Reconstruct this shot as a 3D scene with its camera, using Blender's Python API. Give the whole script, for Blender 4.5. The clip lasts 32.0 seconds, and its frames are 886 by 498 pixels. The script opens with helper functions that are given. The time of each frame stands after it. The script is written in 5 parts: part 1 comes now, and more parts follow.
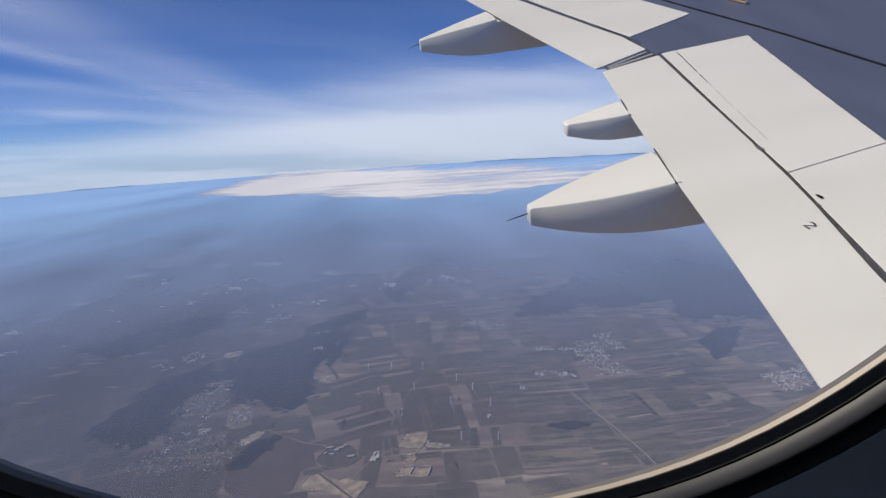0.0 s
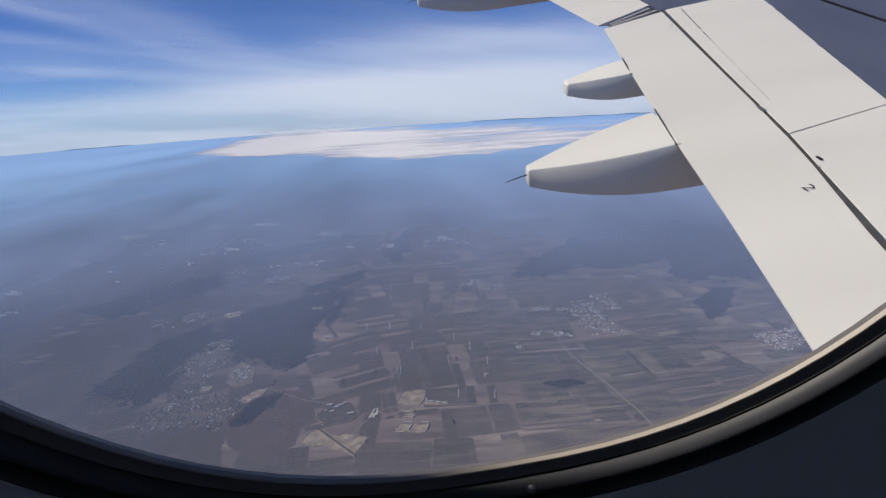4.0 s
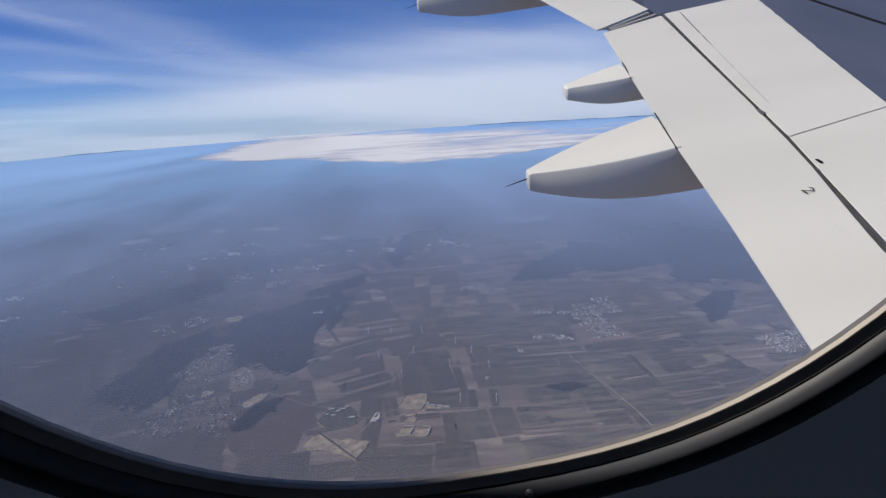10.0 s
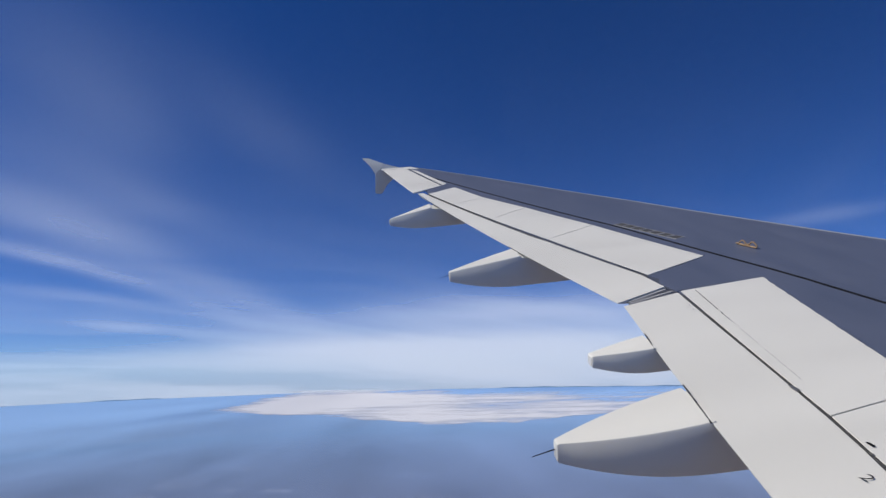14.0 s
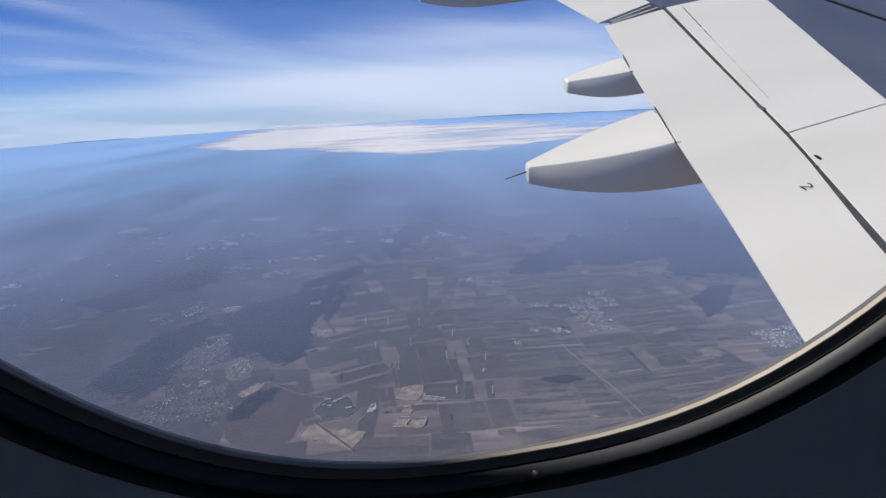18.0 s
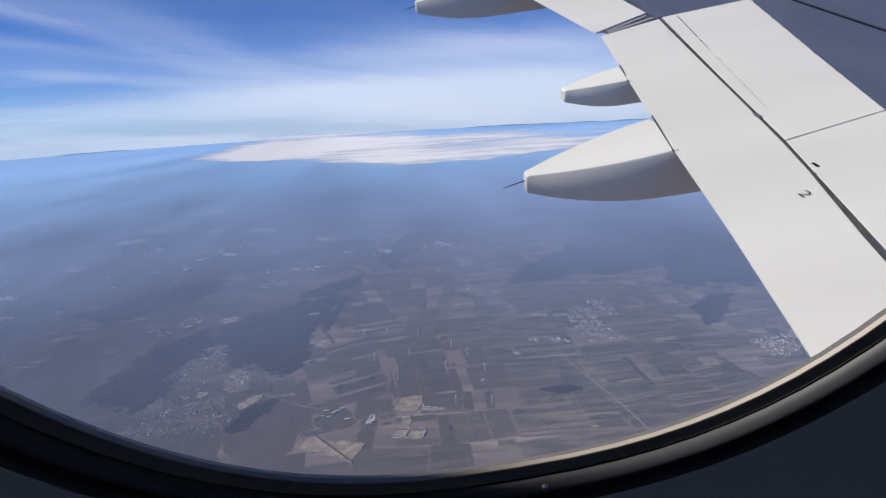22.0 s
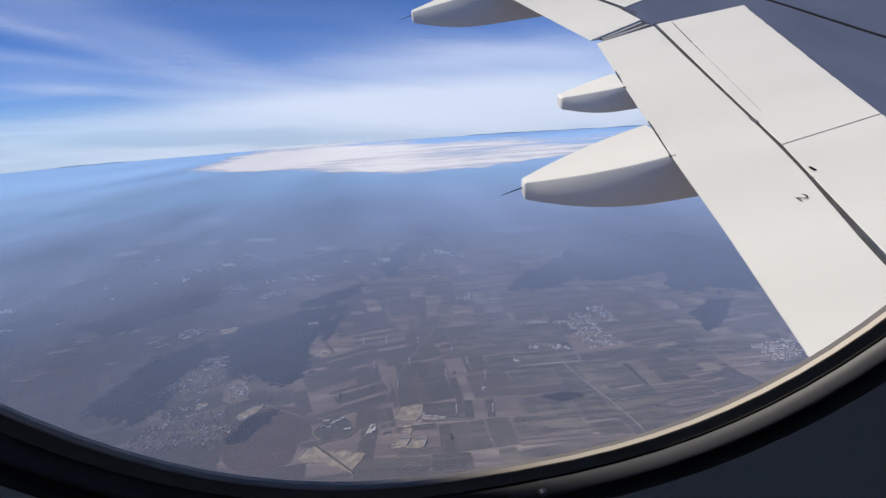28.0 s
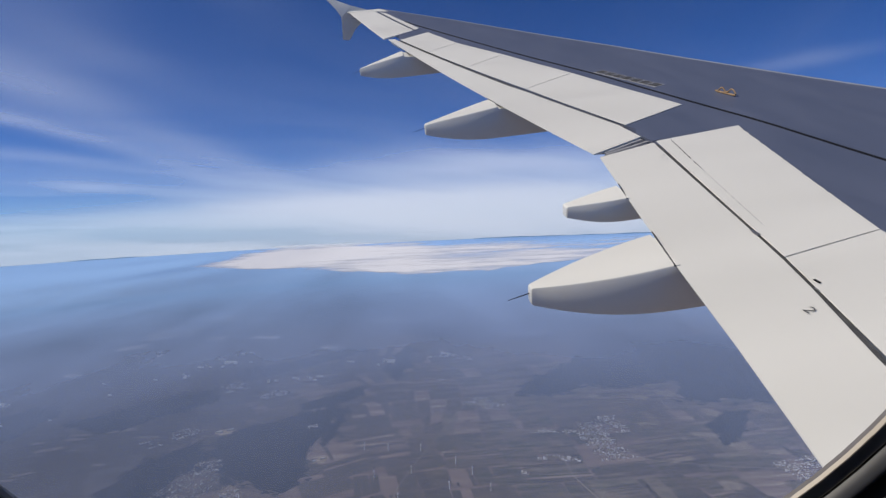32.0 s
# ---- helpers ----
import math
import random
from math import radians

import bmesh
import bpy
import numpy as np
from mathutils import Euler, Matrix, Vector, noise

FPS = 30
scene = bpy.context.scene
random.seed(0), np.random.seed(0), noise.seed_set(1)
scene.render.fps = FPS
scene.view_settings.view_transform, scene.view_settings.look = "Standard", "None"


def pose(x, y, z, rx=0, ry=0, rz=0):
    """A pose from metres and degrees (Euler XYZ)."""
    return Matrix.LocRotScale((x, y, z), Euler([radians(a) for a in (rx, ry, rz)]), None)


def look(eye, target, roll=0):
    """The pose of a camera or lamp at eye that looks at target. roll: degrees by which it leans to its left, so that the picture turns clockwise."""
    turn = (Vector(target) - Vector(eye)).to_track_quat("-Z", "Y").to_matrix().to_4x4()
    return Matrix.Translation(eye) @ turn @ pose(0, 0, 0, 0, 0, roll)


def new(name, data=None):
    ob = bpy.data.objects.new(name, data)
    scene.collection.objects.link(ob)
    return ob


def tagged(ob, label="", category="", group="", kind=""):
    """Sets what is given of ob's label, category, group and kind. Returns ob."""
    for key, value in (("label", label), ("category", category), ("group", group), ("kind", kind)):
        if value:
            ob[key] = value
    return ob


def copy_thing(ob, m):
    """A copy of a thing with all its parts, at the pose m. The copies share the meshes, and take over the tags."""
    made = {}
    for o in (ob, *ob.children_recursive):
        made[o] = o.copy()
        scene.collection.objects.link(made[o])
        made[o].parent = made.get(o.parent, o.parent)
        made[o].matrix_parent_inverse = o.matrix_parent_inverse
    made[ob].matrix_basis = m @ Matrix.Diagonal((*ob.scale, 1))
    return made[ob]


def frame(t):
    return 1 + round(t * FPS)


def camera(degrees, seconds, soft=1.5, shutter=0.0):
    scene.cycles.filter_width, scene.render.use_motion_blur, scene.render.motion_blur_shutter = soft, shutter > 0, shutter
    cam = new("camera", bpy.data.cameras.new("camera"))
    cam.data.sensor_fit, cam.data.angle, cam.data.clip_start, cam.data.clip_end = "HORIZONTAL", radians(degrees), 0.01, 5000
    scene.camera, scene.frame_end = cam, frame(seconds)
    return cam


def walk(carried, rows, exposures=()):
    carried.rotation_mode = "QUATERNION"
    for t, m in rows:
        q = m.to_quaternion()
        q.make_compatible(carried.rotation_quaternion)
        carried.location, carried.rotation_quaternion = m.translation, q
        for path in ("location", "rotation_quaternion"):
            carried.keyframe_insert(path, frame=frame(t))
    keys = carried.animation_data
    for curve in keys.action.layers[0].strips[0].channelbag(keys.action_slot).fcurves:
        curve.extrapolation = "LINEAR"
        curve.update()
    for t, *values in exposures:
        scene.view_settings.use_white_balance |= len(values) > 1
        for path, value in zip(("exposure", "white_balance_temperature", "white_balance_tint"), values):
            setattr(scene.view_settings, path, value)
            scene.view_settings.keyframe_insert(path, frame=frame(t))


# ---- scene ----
# ---- camera: held by hand close to the cabin window ----
cam = camera(77.1, 32.0, soft=1.3)
# seconds, x, y, z, yaw, pitch, roll
PATH = [
    (0, -0.0171, 0.1092, -0.0007, -2.207, -11.723, 1.137),
    (0.5, -0.0175, 0.1085, 0.0000, -2.300, -12.567, 1.128),
    (1, -0.0180, 0.1077, 0.0006, -2.321, -13.032, 1.160),
    (1.5, -0.0184, 0.1069, 0.0013, -2.276, -13.063, 1.267),
    (2, -0.0189, 0.1062, 0.0020, -2.310, -13.360, 1.385),
    (2.5, -0.0193, 0.1054, 0.0026, -2.368, -13.980, 1.372),
    (3, -0.0197, 0.1046, 0.0033, -2.388, -14.611, 1.354),
    (3.5, -0.0202, 0.1039, 0.0039, -2.426, -15.224, 1.208),
    (5.5, -0.0202, 0.1008, 0.0060, -2.298, -16.432, 0.779),
    (6, -0.0203, 0.1000, 0.0065, -2.313, -16.375, 0.759),
    (6.5, -0.0203, 0.0997, 0.0069, -2.293, -16.220, 0.686),
    (7, -0.0202, 0.0993, 0.0073, -2.281, -16.059, 0.739),
    (7.5, -0.0202, 0.0990, 0.0077, -2.296, -15.887, 0.822),
    (8, -0.0202, 0.0986, 0.0080, -2.292, -15.657, 0.982),
    (8.5, -0.0202, 0.0982, 0.0084, -2.307, -15.548, 1.142),
    (9, -0.0202, 0.0979, 0.0088, -2.364, -15.570, 1.102),
    (9.5, -0.0202, 0.0979, 0.0088, -2.377, -15.394, 1.148),
    (10, -0.0202, 0.0979, 0.0088, -2.389, -15.359, 1.289),
    (10.5, -0.0202, 0.0979, 0.0088, -2.328, -15.351, 1.311),
    (11, -0.0202, 0.0979, 0.0088, -2.328, -15.344, 1.415),
    (11.5, -0.0202, 0.0979, 0.0088, -2.021, -14.486, 1.737),
    (12, -0.0202, 0.0979, 0.0088, -1.779, -10.174, 1.327),
    (12.2, -0.0162, 0.0953, 0.0110, -1.356, -3.960, 0.889),
    (12.4, -0.0125, 0.0930, 0.0131, -0.966, 1.751, 0.487),
    (12.5, -0.0101, 0.0914, 0.0144, -0.709, 5.517, 0.221),
    (13, 0.0000, 0.0850, 0.0200, -0.135, 10.903, -0.108),
    (13.5, 0.0000, 0.0850, 0.0200, 0.177, 11.098, -0.571),
    (15.5, 0.0000, 0.0850, 0.0200, 1.511, 8.176, -0.701),
    (16, 0.0000, 0.0850, 0.0200, 1.667, 4.403, -0.397),
    (16.5, -0.0120, 0.0882, 0.0156, 0.812, -0.655, 0.202),
    (17, -0.0240, 0.0915, 0.0111, -2.827, -8.991, 1.216),
    (17.5, -0.0241, 0.0915, 0.0112, -2.856, -13.776, 1.248),
    (18, -0.0245, 0.0915, 0.0110, -2.422, -16.187, 0.649),
    (18.5, -0.0245, 0.0915, 0.0116, -1.859, -16.319, 0.410),
    (19, -0.0245, 0.0915, 0.0120, -1.414, -15.531, 0.732),
    (19.5, -0.0246, 0.0928, 0.0112, -1.213, -14.968, 1.115),
    (20, -0.0247, 0.0941, 0.0104, -1.710, -14.946, 1.228),
    (20.5, -0.0247, 0.0955, 0.0092, -2.052, -15.010, 1.043),
    (21, -0.0248, 0.0968, 0.0080, -2.312, -15.098, 0.932),
    (21.5, -0.0249, 0.0982, 0.0068, -2.491, -15.113, 0.879),
    (22, -0.0250, 0.0995, 0.0056, -2.667, -15.171, 0.891),
    (22.5, -0.0251, 0.1009, 0.0045, -2.869, -15.267, 0.821),
    (23, -0.0252, 0.1022, 0.0033, -2.840, -15.388, 0.744),
    (23.5, -0.0250, 0.1023, 0.0031, -3.050, -15.493, 0.828),
    (24, -0.0248, 0.1023, 0.0030, -2.945, -15.556, 0.733),
    (24.5, -0.0246, 0.1023, 0.0029, -2.801, -15.674, 0.685),
    (25, -0.0244, 0.1023, 0.0028, -2.798, -15.722, 0.686),
    (25.5, -0.0242, 0.1024, 0.0026, -2.646, -15.683, 0.685),
    (27.5, -0.0233, 0.1025, 0.0021, -2.928, -14.494, 1.431),
    (28, -0.0231, 0.1025, 0.0020, -2.927, -14.345, 1.453),
    (28.5, -0.0231, 0.1025, 0.0020, -2.861, -14.153, 1.666),
    (29, -0.0231, 0.1025, 0.0020, -2.669, -13.196, 1.496),
    (29.2, -0.0233, 0.0976, 0.0060, -2.387, -8.404, 0.956),
    (29.4, -0.0236, 0.0931, 0.0096, -2.131, -4.068, 0.468),
    (29.5, -0.0237, 0.0907, 0.0115, -1.997, -1.785, 0.211),
    (30, -0.0242, 0.0790, 0.0209, -1.821, 1.322, 0.153),
    (30.5, -0.0242, 0.0790, 0.0209, -1.795, 0.184, 0.183),
    (31, -0.0242, 0.0790, 0.0209, -1.878, -1.545, 0.164),
    (31.5, -0.0242, 0.0790, 0.0209, -1.942, -3.760, 0.276),
    (32, -0.0242, 0.0790, 0.0209, -1.981, -3.930, 0.288),
]
EXPOSURES = [(0, -0.04, 6800, 10), (3.5, -0.06, 6800, 10), (6, -0.12, 6600, 10), (11.5, -0.10, 6550, 10), (12.5, -0.10, 6500, 10), (16, -0.10, 6450, 10), (17.5, 0.04, 6450, 10), (25.5, 0.08, 6500, 10), (28, 0.12, 6650, 10), (29.1, 0.10, 6650, 10), (29.6, -0.06, 6650, 10), (30.5, -0.10, 6700, 10), (32, -0.10, 6700, 10)]
TILT = Matrix.Rotation(radians(0.4), 4, "X") @ Matrix.Rotation(radians(2.2), 4, "Y")   # how the aircraft leans against the horizon
walk(cam, [(t, TILT @ pose(x, y, z, 90 + pitch, roll, yaw)) for t, x, y, z, yaw, pitch, roll in PATH], EXPOSURES)

# ---- world, sun ----
SUN_AZ, SUN_EL = -101.0, 50.0          # degrees from +y towards +x, and above the horizon
GROUND_Z, HORIZON = -230.0, 4900.0    # the land lies far below the aircraft, drawn at a reduced scale

world = bpy.data.worlds.new("sky")
scene.world = world
world.use_nodes = True
wn = world.node_tree
sky = wn.nodes.new("ShaderNodeTexSky")
sky.sky_type, sky.sun_disc = "NISHITA", False
sky.sun_elevation, sky.sun_rotation = radians(SUN_EL), radians(SUN_AZ)
sky.altitude, sky.air_density, sky.dust_density, sky.ozone_density = 4300, 1.0, 0.3, 3.5
tint = wn.nodes.new("ShaderNodeMixRGB")
tint.blend_type = "MULTIPLY"
tint.inputs[0].default_value, tint.inputs[2].default_value = 1.0, (0.175, 0.71, 1.49, 1)   # thin, clear air at height
wn.links.new(sky.outputs[0], tint.inputs[1])
wn.links.new(tint.outputs[0], wn.nodes["Background"].inputs[0])
wn.nodes["Background"].inputs[1].default_value = 0.064

sun = new("sun", bpy.data.lights.new("sun", "SUN"))
sun.data.energy, sun.data.angle, sun.data.color = 4.3, radians(0.53), (1.0, 0.935, 0.84)
az, el = radians(SUN_AZ), radians(SUN_EL)
TO_SUN = Vector((math.sin(az) * math.cos(el), math.cos(az) * math.cos(el), math.sin(el)))
sun.matrix_world = look(TO_SUN * 60, (0, 0, 0))


# ---- materials ----
class Nodes:
    """A node material under construction."""

    def __init__(self, name):
        self.m = bpy.data.materials.new(name)
        self.m.use_nodes = True
        self.t = self.m.node_tree
        self.t.nodes.clear()
        self.out = self.t.nodes.new("ShaderNodeOutputMaterial")

    def node(self, kind, inputs=None, **attrs):
        n = self.t.nodes.new("ShaderNode" + kind)
        for k, v in attrs.items():
            setattr(n, k, v)
        for k, v in (inputs or {}).items():
            if isinstance(v, bpy.types.NodeSocket):
                self.t.links.new(v, n.inputs[k])
            else:
                n.inputs[k].default_value = v
        return n

    def coords(self, scale=(1, 1, 1), turn=0.0):
        c = self.node("TexCoord").outputs["Object"]
        return self.node("Mapping", {"Vector": c, "Scale": scale, "Rotation": (0, 0, radians(turn))}).outputs[0]

    def noise(self, vec, scale, detail=4.0, rough=0.55):
        return self.node("TexNoise", {"Vector": vec, "Scale": scale, "Detail": detail, "Roughness": rough}).outputs[0]

    def ramp(self, fac, stops):
        n = self.node("ValToRGB", {"Fac": fac})
        r = n.color_ramp
        while len(r.elements) < len(stops):
            r.elements.new(0.5)
        for e, (p, c) in zip(r.elements, stops):
            e.position, e.color = p, (*c, 1) if len(c) == 3 else c
        return n.outputs[0]

    def math(self, op, a, b=0.0, clamp=False):
        n = self.node("Math", operation=op, use_clamp=clamp)
        for i, v in enumerate((a, b)):
            if isinstance(v, bpy.types.NodeSocket):
                self.t.links.new(v, n.inputs[i])
            else:
                n.inputs[i].default_value = v
        return n.outputs[0]

    def mix(self, fac, a, b, mode="MIX"):
        n = self.node("MixRGB", {"Fac": fac, "Color1": a, "Color2": b}, blend_type=mode)
        return n.outputs[0]

    def bump(self, height, strength, distance):
        return self.node("Bump", {"Height": height, "Strength": strength, "Distance": distance}).outputs[0]

    def done(self, shader):
        self.t.links.new(shader, self.out.inputs[0])
        return self.m


def rgb(*c):
    return (*c, 1.0)


def surface(name, low, high, scale=6.0, rough=0.5, metal=0.0, fine=60.0, bump=0.15, depth=0.002, streak=(1, 1, 1), spec=0.5):
    """Two scales of colour change, roughness change and a fine relief."""
    n = Nodes(name)
    v = n.coords(streak)
    big, small = n.noise(v, scale, 5), n.noise(n.coords(), fine, 3)
    both = n.math("ADD", n.math("MULTIPLY", big, 0.75), n.math("MULTIPLY", small, 0.25))
    col = n.ramp(both, [(0.32, low), (0.68, high)])
    ro = n.math("ADD", rough - 0.08, n.math("MULTIPLY", big, 0.16))
    b = n.node("BsdfPrincipled", {"Base Color": col, "Roughness": ro, "Metallic": metal, "Specular IOR Level": spec,
                                  "Normal": n.bump(small, bump, depth)})
    return n.done(b.outputs[0])


WHITE = surface("aircraft_white_paint", (0.66, 0.648, 0.585), (0.755, 0.742, 0.672), 0.9, 0.42, 0, 45, 0.03, 0.001, (0.5, 2, 1))
GREY = surface("aircraft_grey_paint", (0.086, 0.102, 0.146), (0.110, 0.127, 0.178), 1.6, 0.42, 0, 50, 0.05, 0.001, (2.5, 0.6, 1))
SLAT = surface("bare_slat_metal", (0.22, 0.24, 0.29), (0.27, 0.29, 0.34), 2.0, 0.45, 0.0, 50, 0.03, 0.001)
SEAL = surface("dark_rubber_seal", (0.006, 0.007, 0.010), (0.018, 0.019, 0.024), 9, 0.85, spec=0.15)
GAP = surface("grey_seal_strip", (0.045, 0.046, 0.048), (0.095, 0.096, 0.098), 9, 0.8, spec=0.2)
STEEL = surface("worn_steel", (0.16, 0.16, 0.165), (0.34, 0.34, 0.345), 14, 0.4, 0.7)
YELLOW = surface("ochre_bracket_paint", (0.26, 0.165, 0.085), (0.44, 0.29, 0.15), 20, 0.5)
INK = surface("black_stencil_paint", (0.02, 0.02, 0.02), (0.06, 0.06, 0.06), 30, 0.6)
SCUFF = surface("worn_stencil_paint", (0.22, 0.22, 0.22), (0.42, 0.42, 0.42), 30, 0.6)
LINER = surface("cabin_liner_plastic", (0.60, 0.58, 0.55), (0.66, 0.64, 0.61), 7, 0.55, 0, 260, 0.12, 0.0004)
TRIM = surface("window_trim_plastic", (0.036, 0.038, 0.046), (0.050, 0.053, 0.063), 8, 0.55, 0, 200, 0.05, 0.0003)
GASKET = surface("window_gasket_rubber", (0.125, 0.115, 0.105), (0.175, 0.160, 0.145), 12, 0.5, 0, 200, 0.1, 0.0003)
LIP = surface("cream_retainer_plastic", (0.36, 0.32, 0.275), (0.44, 0.395, 0.34), 10, 0.45, 0, 200, 0.05, 0.0003)
CHROME = surface("screw_metal", (0.25, 0.25, 0.26), (0.36, 0.36, 0.37), 60, 0.45, 0.5)


def pane_material():
    """Acrylic: clear, a little gloss, and a thin film of dust and smears."""
    n = Nodes("scratched_acrylic")
    v = n.coords()
    dust = n.noise(v, 9, 6, 0.6)
    film = n.math("MULTIPLY", n.math("ADD", dust, 0.15), 0.028)
    clear = n.node("BsdfTransparent", {"Color": rgb(0.97, 0.975, 0.98)})
    gloss = n.node("BsdfGlossy", {"Color": rgb(1, 1, 1), "Roughness": 0.02})
    grime = n.node("BsdfDiffuse", {"Color": rgb(0.8, 0.82, 0.86)})
    a = n.node("MixShader", {0: 0.002, 1: clear.outputs[0], 2: gloss.outputs[0]})
    b = n.node("MixShader", {0: film, 1: a.outputs[0], 2: grime.outputs[0]})
    return n.done(b.outputs[0])


PANE = pane_material()


def land_material():
    """Winter farmland between the plots: brown soil, dull grass and old woodland patches."""
    n = Nodes("winter_land")
    v = n.coords()
    big, mid, small = n.noise(v, 0.0022, 5), n.noise(n.coords((1, 2.2, 1), 18), 0.012, 4, 0.6), n.noise(v, 0.09, 2)
    soil = n.ramp(mid, [(0.30, (0.072, 0.072, 0.060)), (0.47, (0.142, 0.110, 0.094)), (0.60, (0.196, 0.145, 0.123)), (0.74, (0.292, 0.233, 0.193))])
    wood = n.ramp(big, [(0.36, (0.046, 0.051, 0.056)), (0.52, (0.123, 0.100, 0.093)), (0.66, (0.181, 0.144, 0.123))])
    strips = n.noise(n.coords((0.30, 2.4, 1)), 0.045, 4, 0.55)
    furrowed = n.ramp(strips, [(0.30, (0.066, 0.060, 0.061)), (0.46, (0.138, 0.114, 0.105)), (0.58, (0.195, 0.164, 0.143)), (0.70, (0.355, 0.311, 0.259))])
    cell = n.node("TexVoronoi", {"Vector": n.coords((0.8, 1.7, 1), 12), "Scale": 0.016}, distance="MANHATTAN")
    plots = n.ramp(n.node("SeparateColor", {0: cell.outputs["Color"]}).outputs[0], [(0.1, (0.088, 0.084, 0.073)), (0.5, (0.161, 0.125, 0.110)), (0.9, (0.248, 0.190, 0.157))])
    col = n.mix(0.52, n.mix(0.40, n.mix(0.35, soil, wood), plots), furrowed)
    col = n.mix(n.math("MULTIPLY", small, 0.24), col, rgb(0.050, 0.045, 0.043))
    # soil darkens westward: the cloud shade and haze there are put into its colour
    west_shade = n.node("MapRange", {"Value": n.node("SeparateXYZ", {0: n.node("NewGeometry").outputs["Position"]}).outputs[0], "From Min": -60, "From Max": -300, "To Min": 0.0, "To Max": 0.8}).outputs[0]
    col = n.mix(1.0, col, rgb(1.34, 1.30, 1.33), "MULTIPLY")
    col = n.mix(west_shade, col, n.mix(mid, rgb(0.036, 0.038, 0.041), rgb(0.085, 0.076, 0.076)))
    b = n.node("BsdfPrincipled", {"Base Color": col, "Roughness": 0.95, "Specular IOR Level": 0.1, "Normal": n.bump(small, 0.1, 0.2)})
    return n.done(b.outputs[0])


def plot_material(name, by_object, stops):
    """Ploughed, fallow and sown plots: one tone a plot, with furrows and damp patches."""
    n = Nodes(name)
    pick = n.node("ObjectInfo").outputs["Random"] if by_object else n.node("NewGeometry").outputs["Random Per Island"]
    tone = n.ramp(pick, stops)
    v = n.coords()
    damp, furrow = n.noise(v, 0.11, 5, 0.62), n.noise(n.coords((0.30, 2.0, 1), 8), 0.22, 3)
    wet = n.node("MapRange", {"Value": n.noise(n.coords((1.5, 1, 1), 20), 0.0075, 4), "From Min": 0.36, "From Max": 0.62, "To Min": 0.36, "To Max": 0.0}).outputs[0]
    # plots flatten and darken to the west, shade painted into the soil tone
    west_shade = n.node("MapRange", {"Value": n.node("SeparateXYZ", {0: n.node("NewGeometry").outputs["Position"]}).outputs[0], "From Min": 100, "From Max": -50, "To Min": 0.0, "To Max": 0.76}).outputs[0]
    # far plots take a paler mix, distance haze put into their soil colour
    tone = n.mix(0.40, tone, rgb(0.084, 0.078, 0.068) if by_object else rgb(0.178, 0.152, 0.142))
    stubble = n.node("MapRange", {"Value": n.noise(n.coords((0.36, 2.1, 1), 10), 0.075, 5, 0.62), "From Min": 0.50, "From Max": 0.66, "To Min": 0.0, "To Max": 0.6}).outputs[0]
    sown = n.node("MapRange", {"Value": n.noise(n.coords((0.7, 1.5, 1), 16), 0.034, 4, 0.6), "From Min": 0.50, "From Max": 0.62, "To Min": 0.0, "To Max": 0.55}).outputs[0]
    bare = n.node("MapRange", {"Value": n.noise(n.coords((0.5, 1.7, 1), -6), 0.05, 5, 0.6), "From Min": 0.52, "From Max": 0.64, "To Min": 0.0, "To Max": 0.6}).outputs[0]
    tone = n.mix(sown, tone, rgb(0.082, 0.104, 0.074))
    tone = n.mix(bare, tone, rgb(0.060, 0.054, 0.056))
    tone = n.mix(stubble, tone, rgb(0.325, 0.275, 0.195))
    tone = n.mix(west_shade, tone, rgb(0.088, 0.077, 0.077))
    # second, deeper step of the painted shade farther west
    far_west_shade = n.node("MapRange", {"Value": n.node("SeparateXYZ", {0: n.node("NewGeometry").outputs["Position"]}).outputs[0], "From Min": -110, "From Max": -270, "To Min": 0.0, "To Max": 0.8}).outputs[0]
    tone = n.mix(far_west_shade, tone, rgb(0.062, 0.056, 0.054))
    tone = n.mix(wet, tone, rgb(0.070, 0.060, 0.055))
    col = n.mix(n.math("MULTIPLY", damp, 0.46), tone, rgb(0.045, 0.035, 0.033))
    col = n.mix(n.math("MULTIPLY", furrow, 0.40), col, n.mix(0.5, tone, rgb(0.10, 0.09, 0.070)))
    b = n.node("BsdfPrincipled", {"Base Color": col, "Roughness": 0.95, "Specular IOR Level": 0.1, "Normal": n.bump(damp, 0.1, 0.1)})
    return n.done(b.outputs[0])


PLOT_TONES = [(0.0, (0.080, 0.068, 0.066)), (0.12, (0.143, 0.114, 0.105)), (0.24, (0.085, 0.089, 0.079)), (0.38, (0.180, 0.144, 0.132)), (0.50, (0.101, 0.083, 0.082)),
              (0.62, (0.211, 0.176, 0.155)), (0.74, (0.128, 0.112, 0.102)), (0.86, (0.339, 0.289, 0.234)), (0.93, (0.143, 0.126, 0.113)), (1.0, (0.442, 0.388, 0.310))]
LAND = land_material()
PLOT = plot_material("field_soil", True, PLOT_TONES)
PLOTS = plot_material("field_soil_far_hazed", False, PLOT_TONES)
WOOD = surface("bare_winter_woodland", (0.020, 0.022, 0.027), (0.042, 0.040, 0.042), 0.05, 0.95, 0, 0.2, 0.1, 0.2, spec=0.05)
SPOIL = surface("pale_quarry_ground", (0.155, 0.13, 0.104), (0.41, 0.345, 0.265), 0.17, 0.9, 0, 0.9, 0.6, 0.4, spec=0.1)
CONCRETE = surface("pale_concrete", (0.36, 0.35, 0.33), (0.52, 0.50, 0.47), 0.3, 0.85, 0, 2.0, spec=0.2)
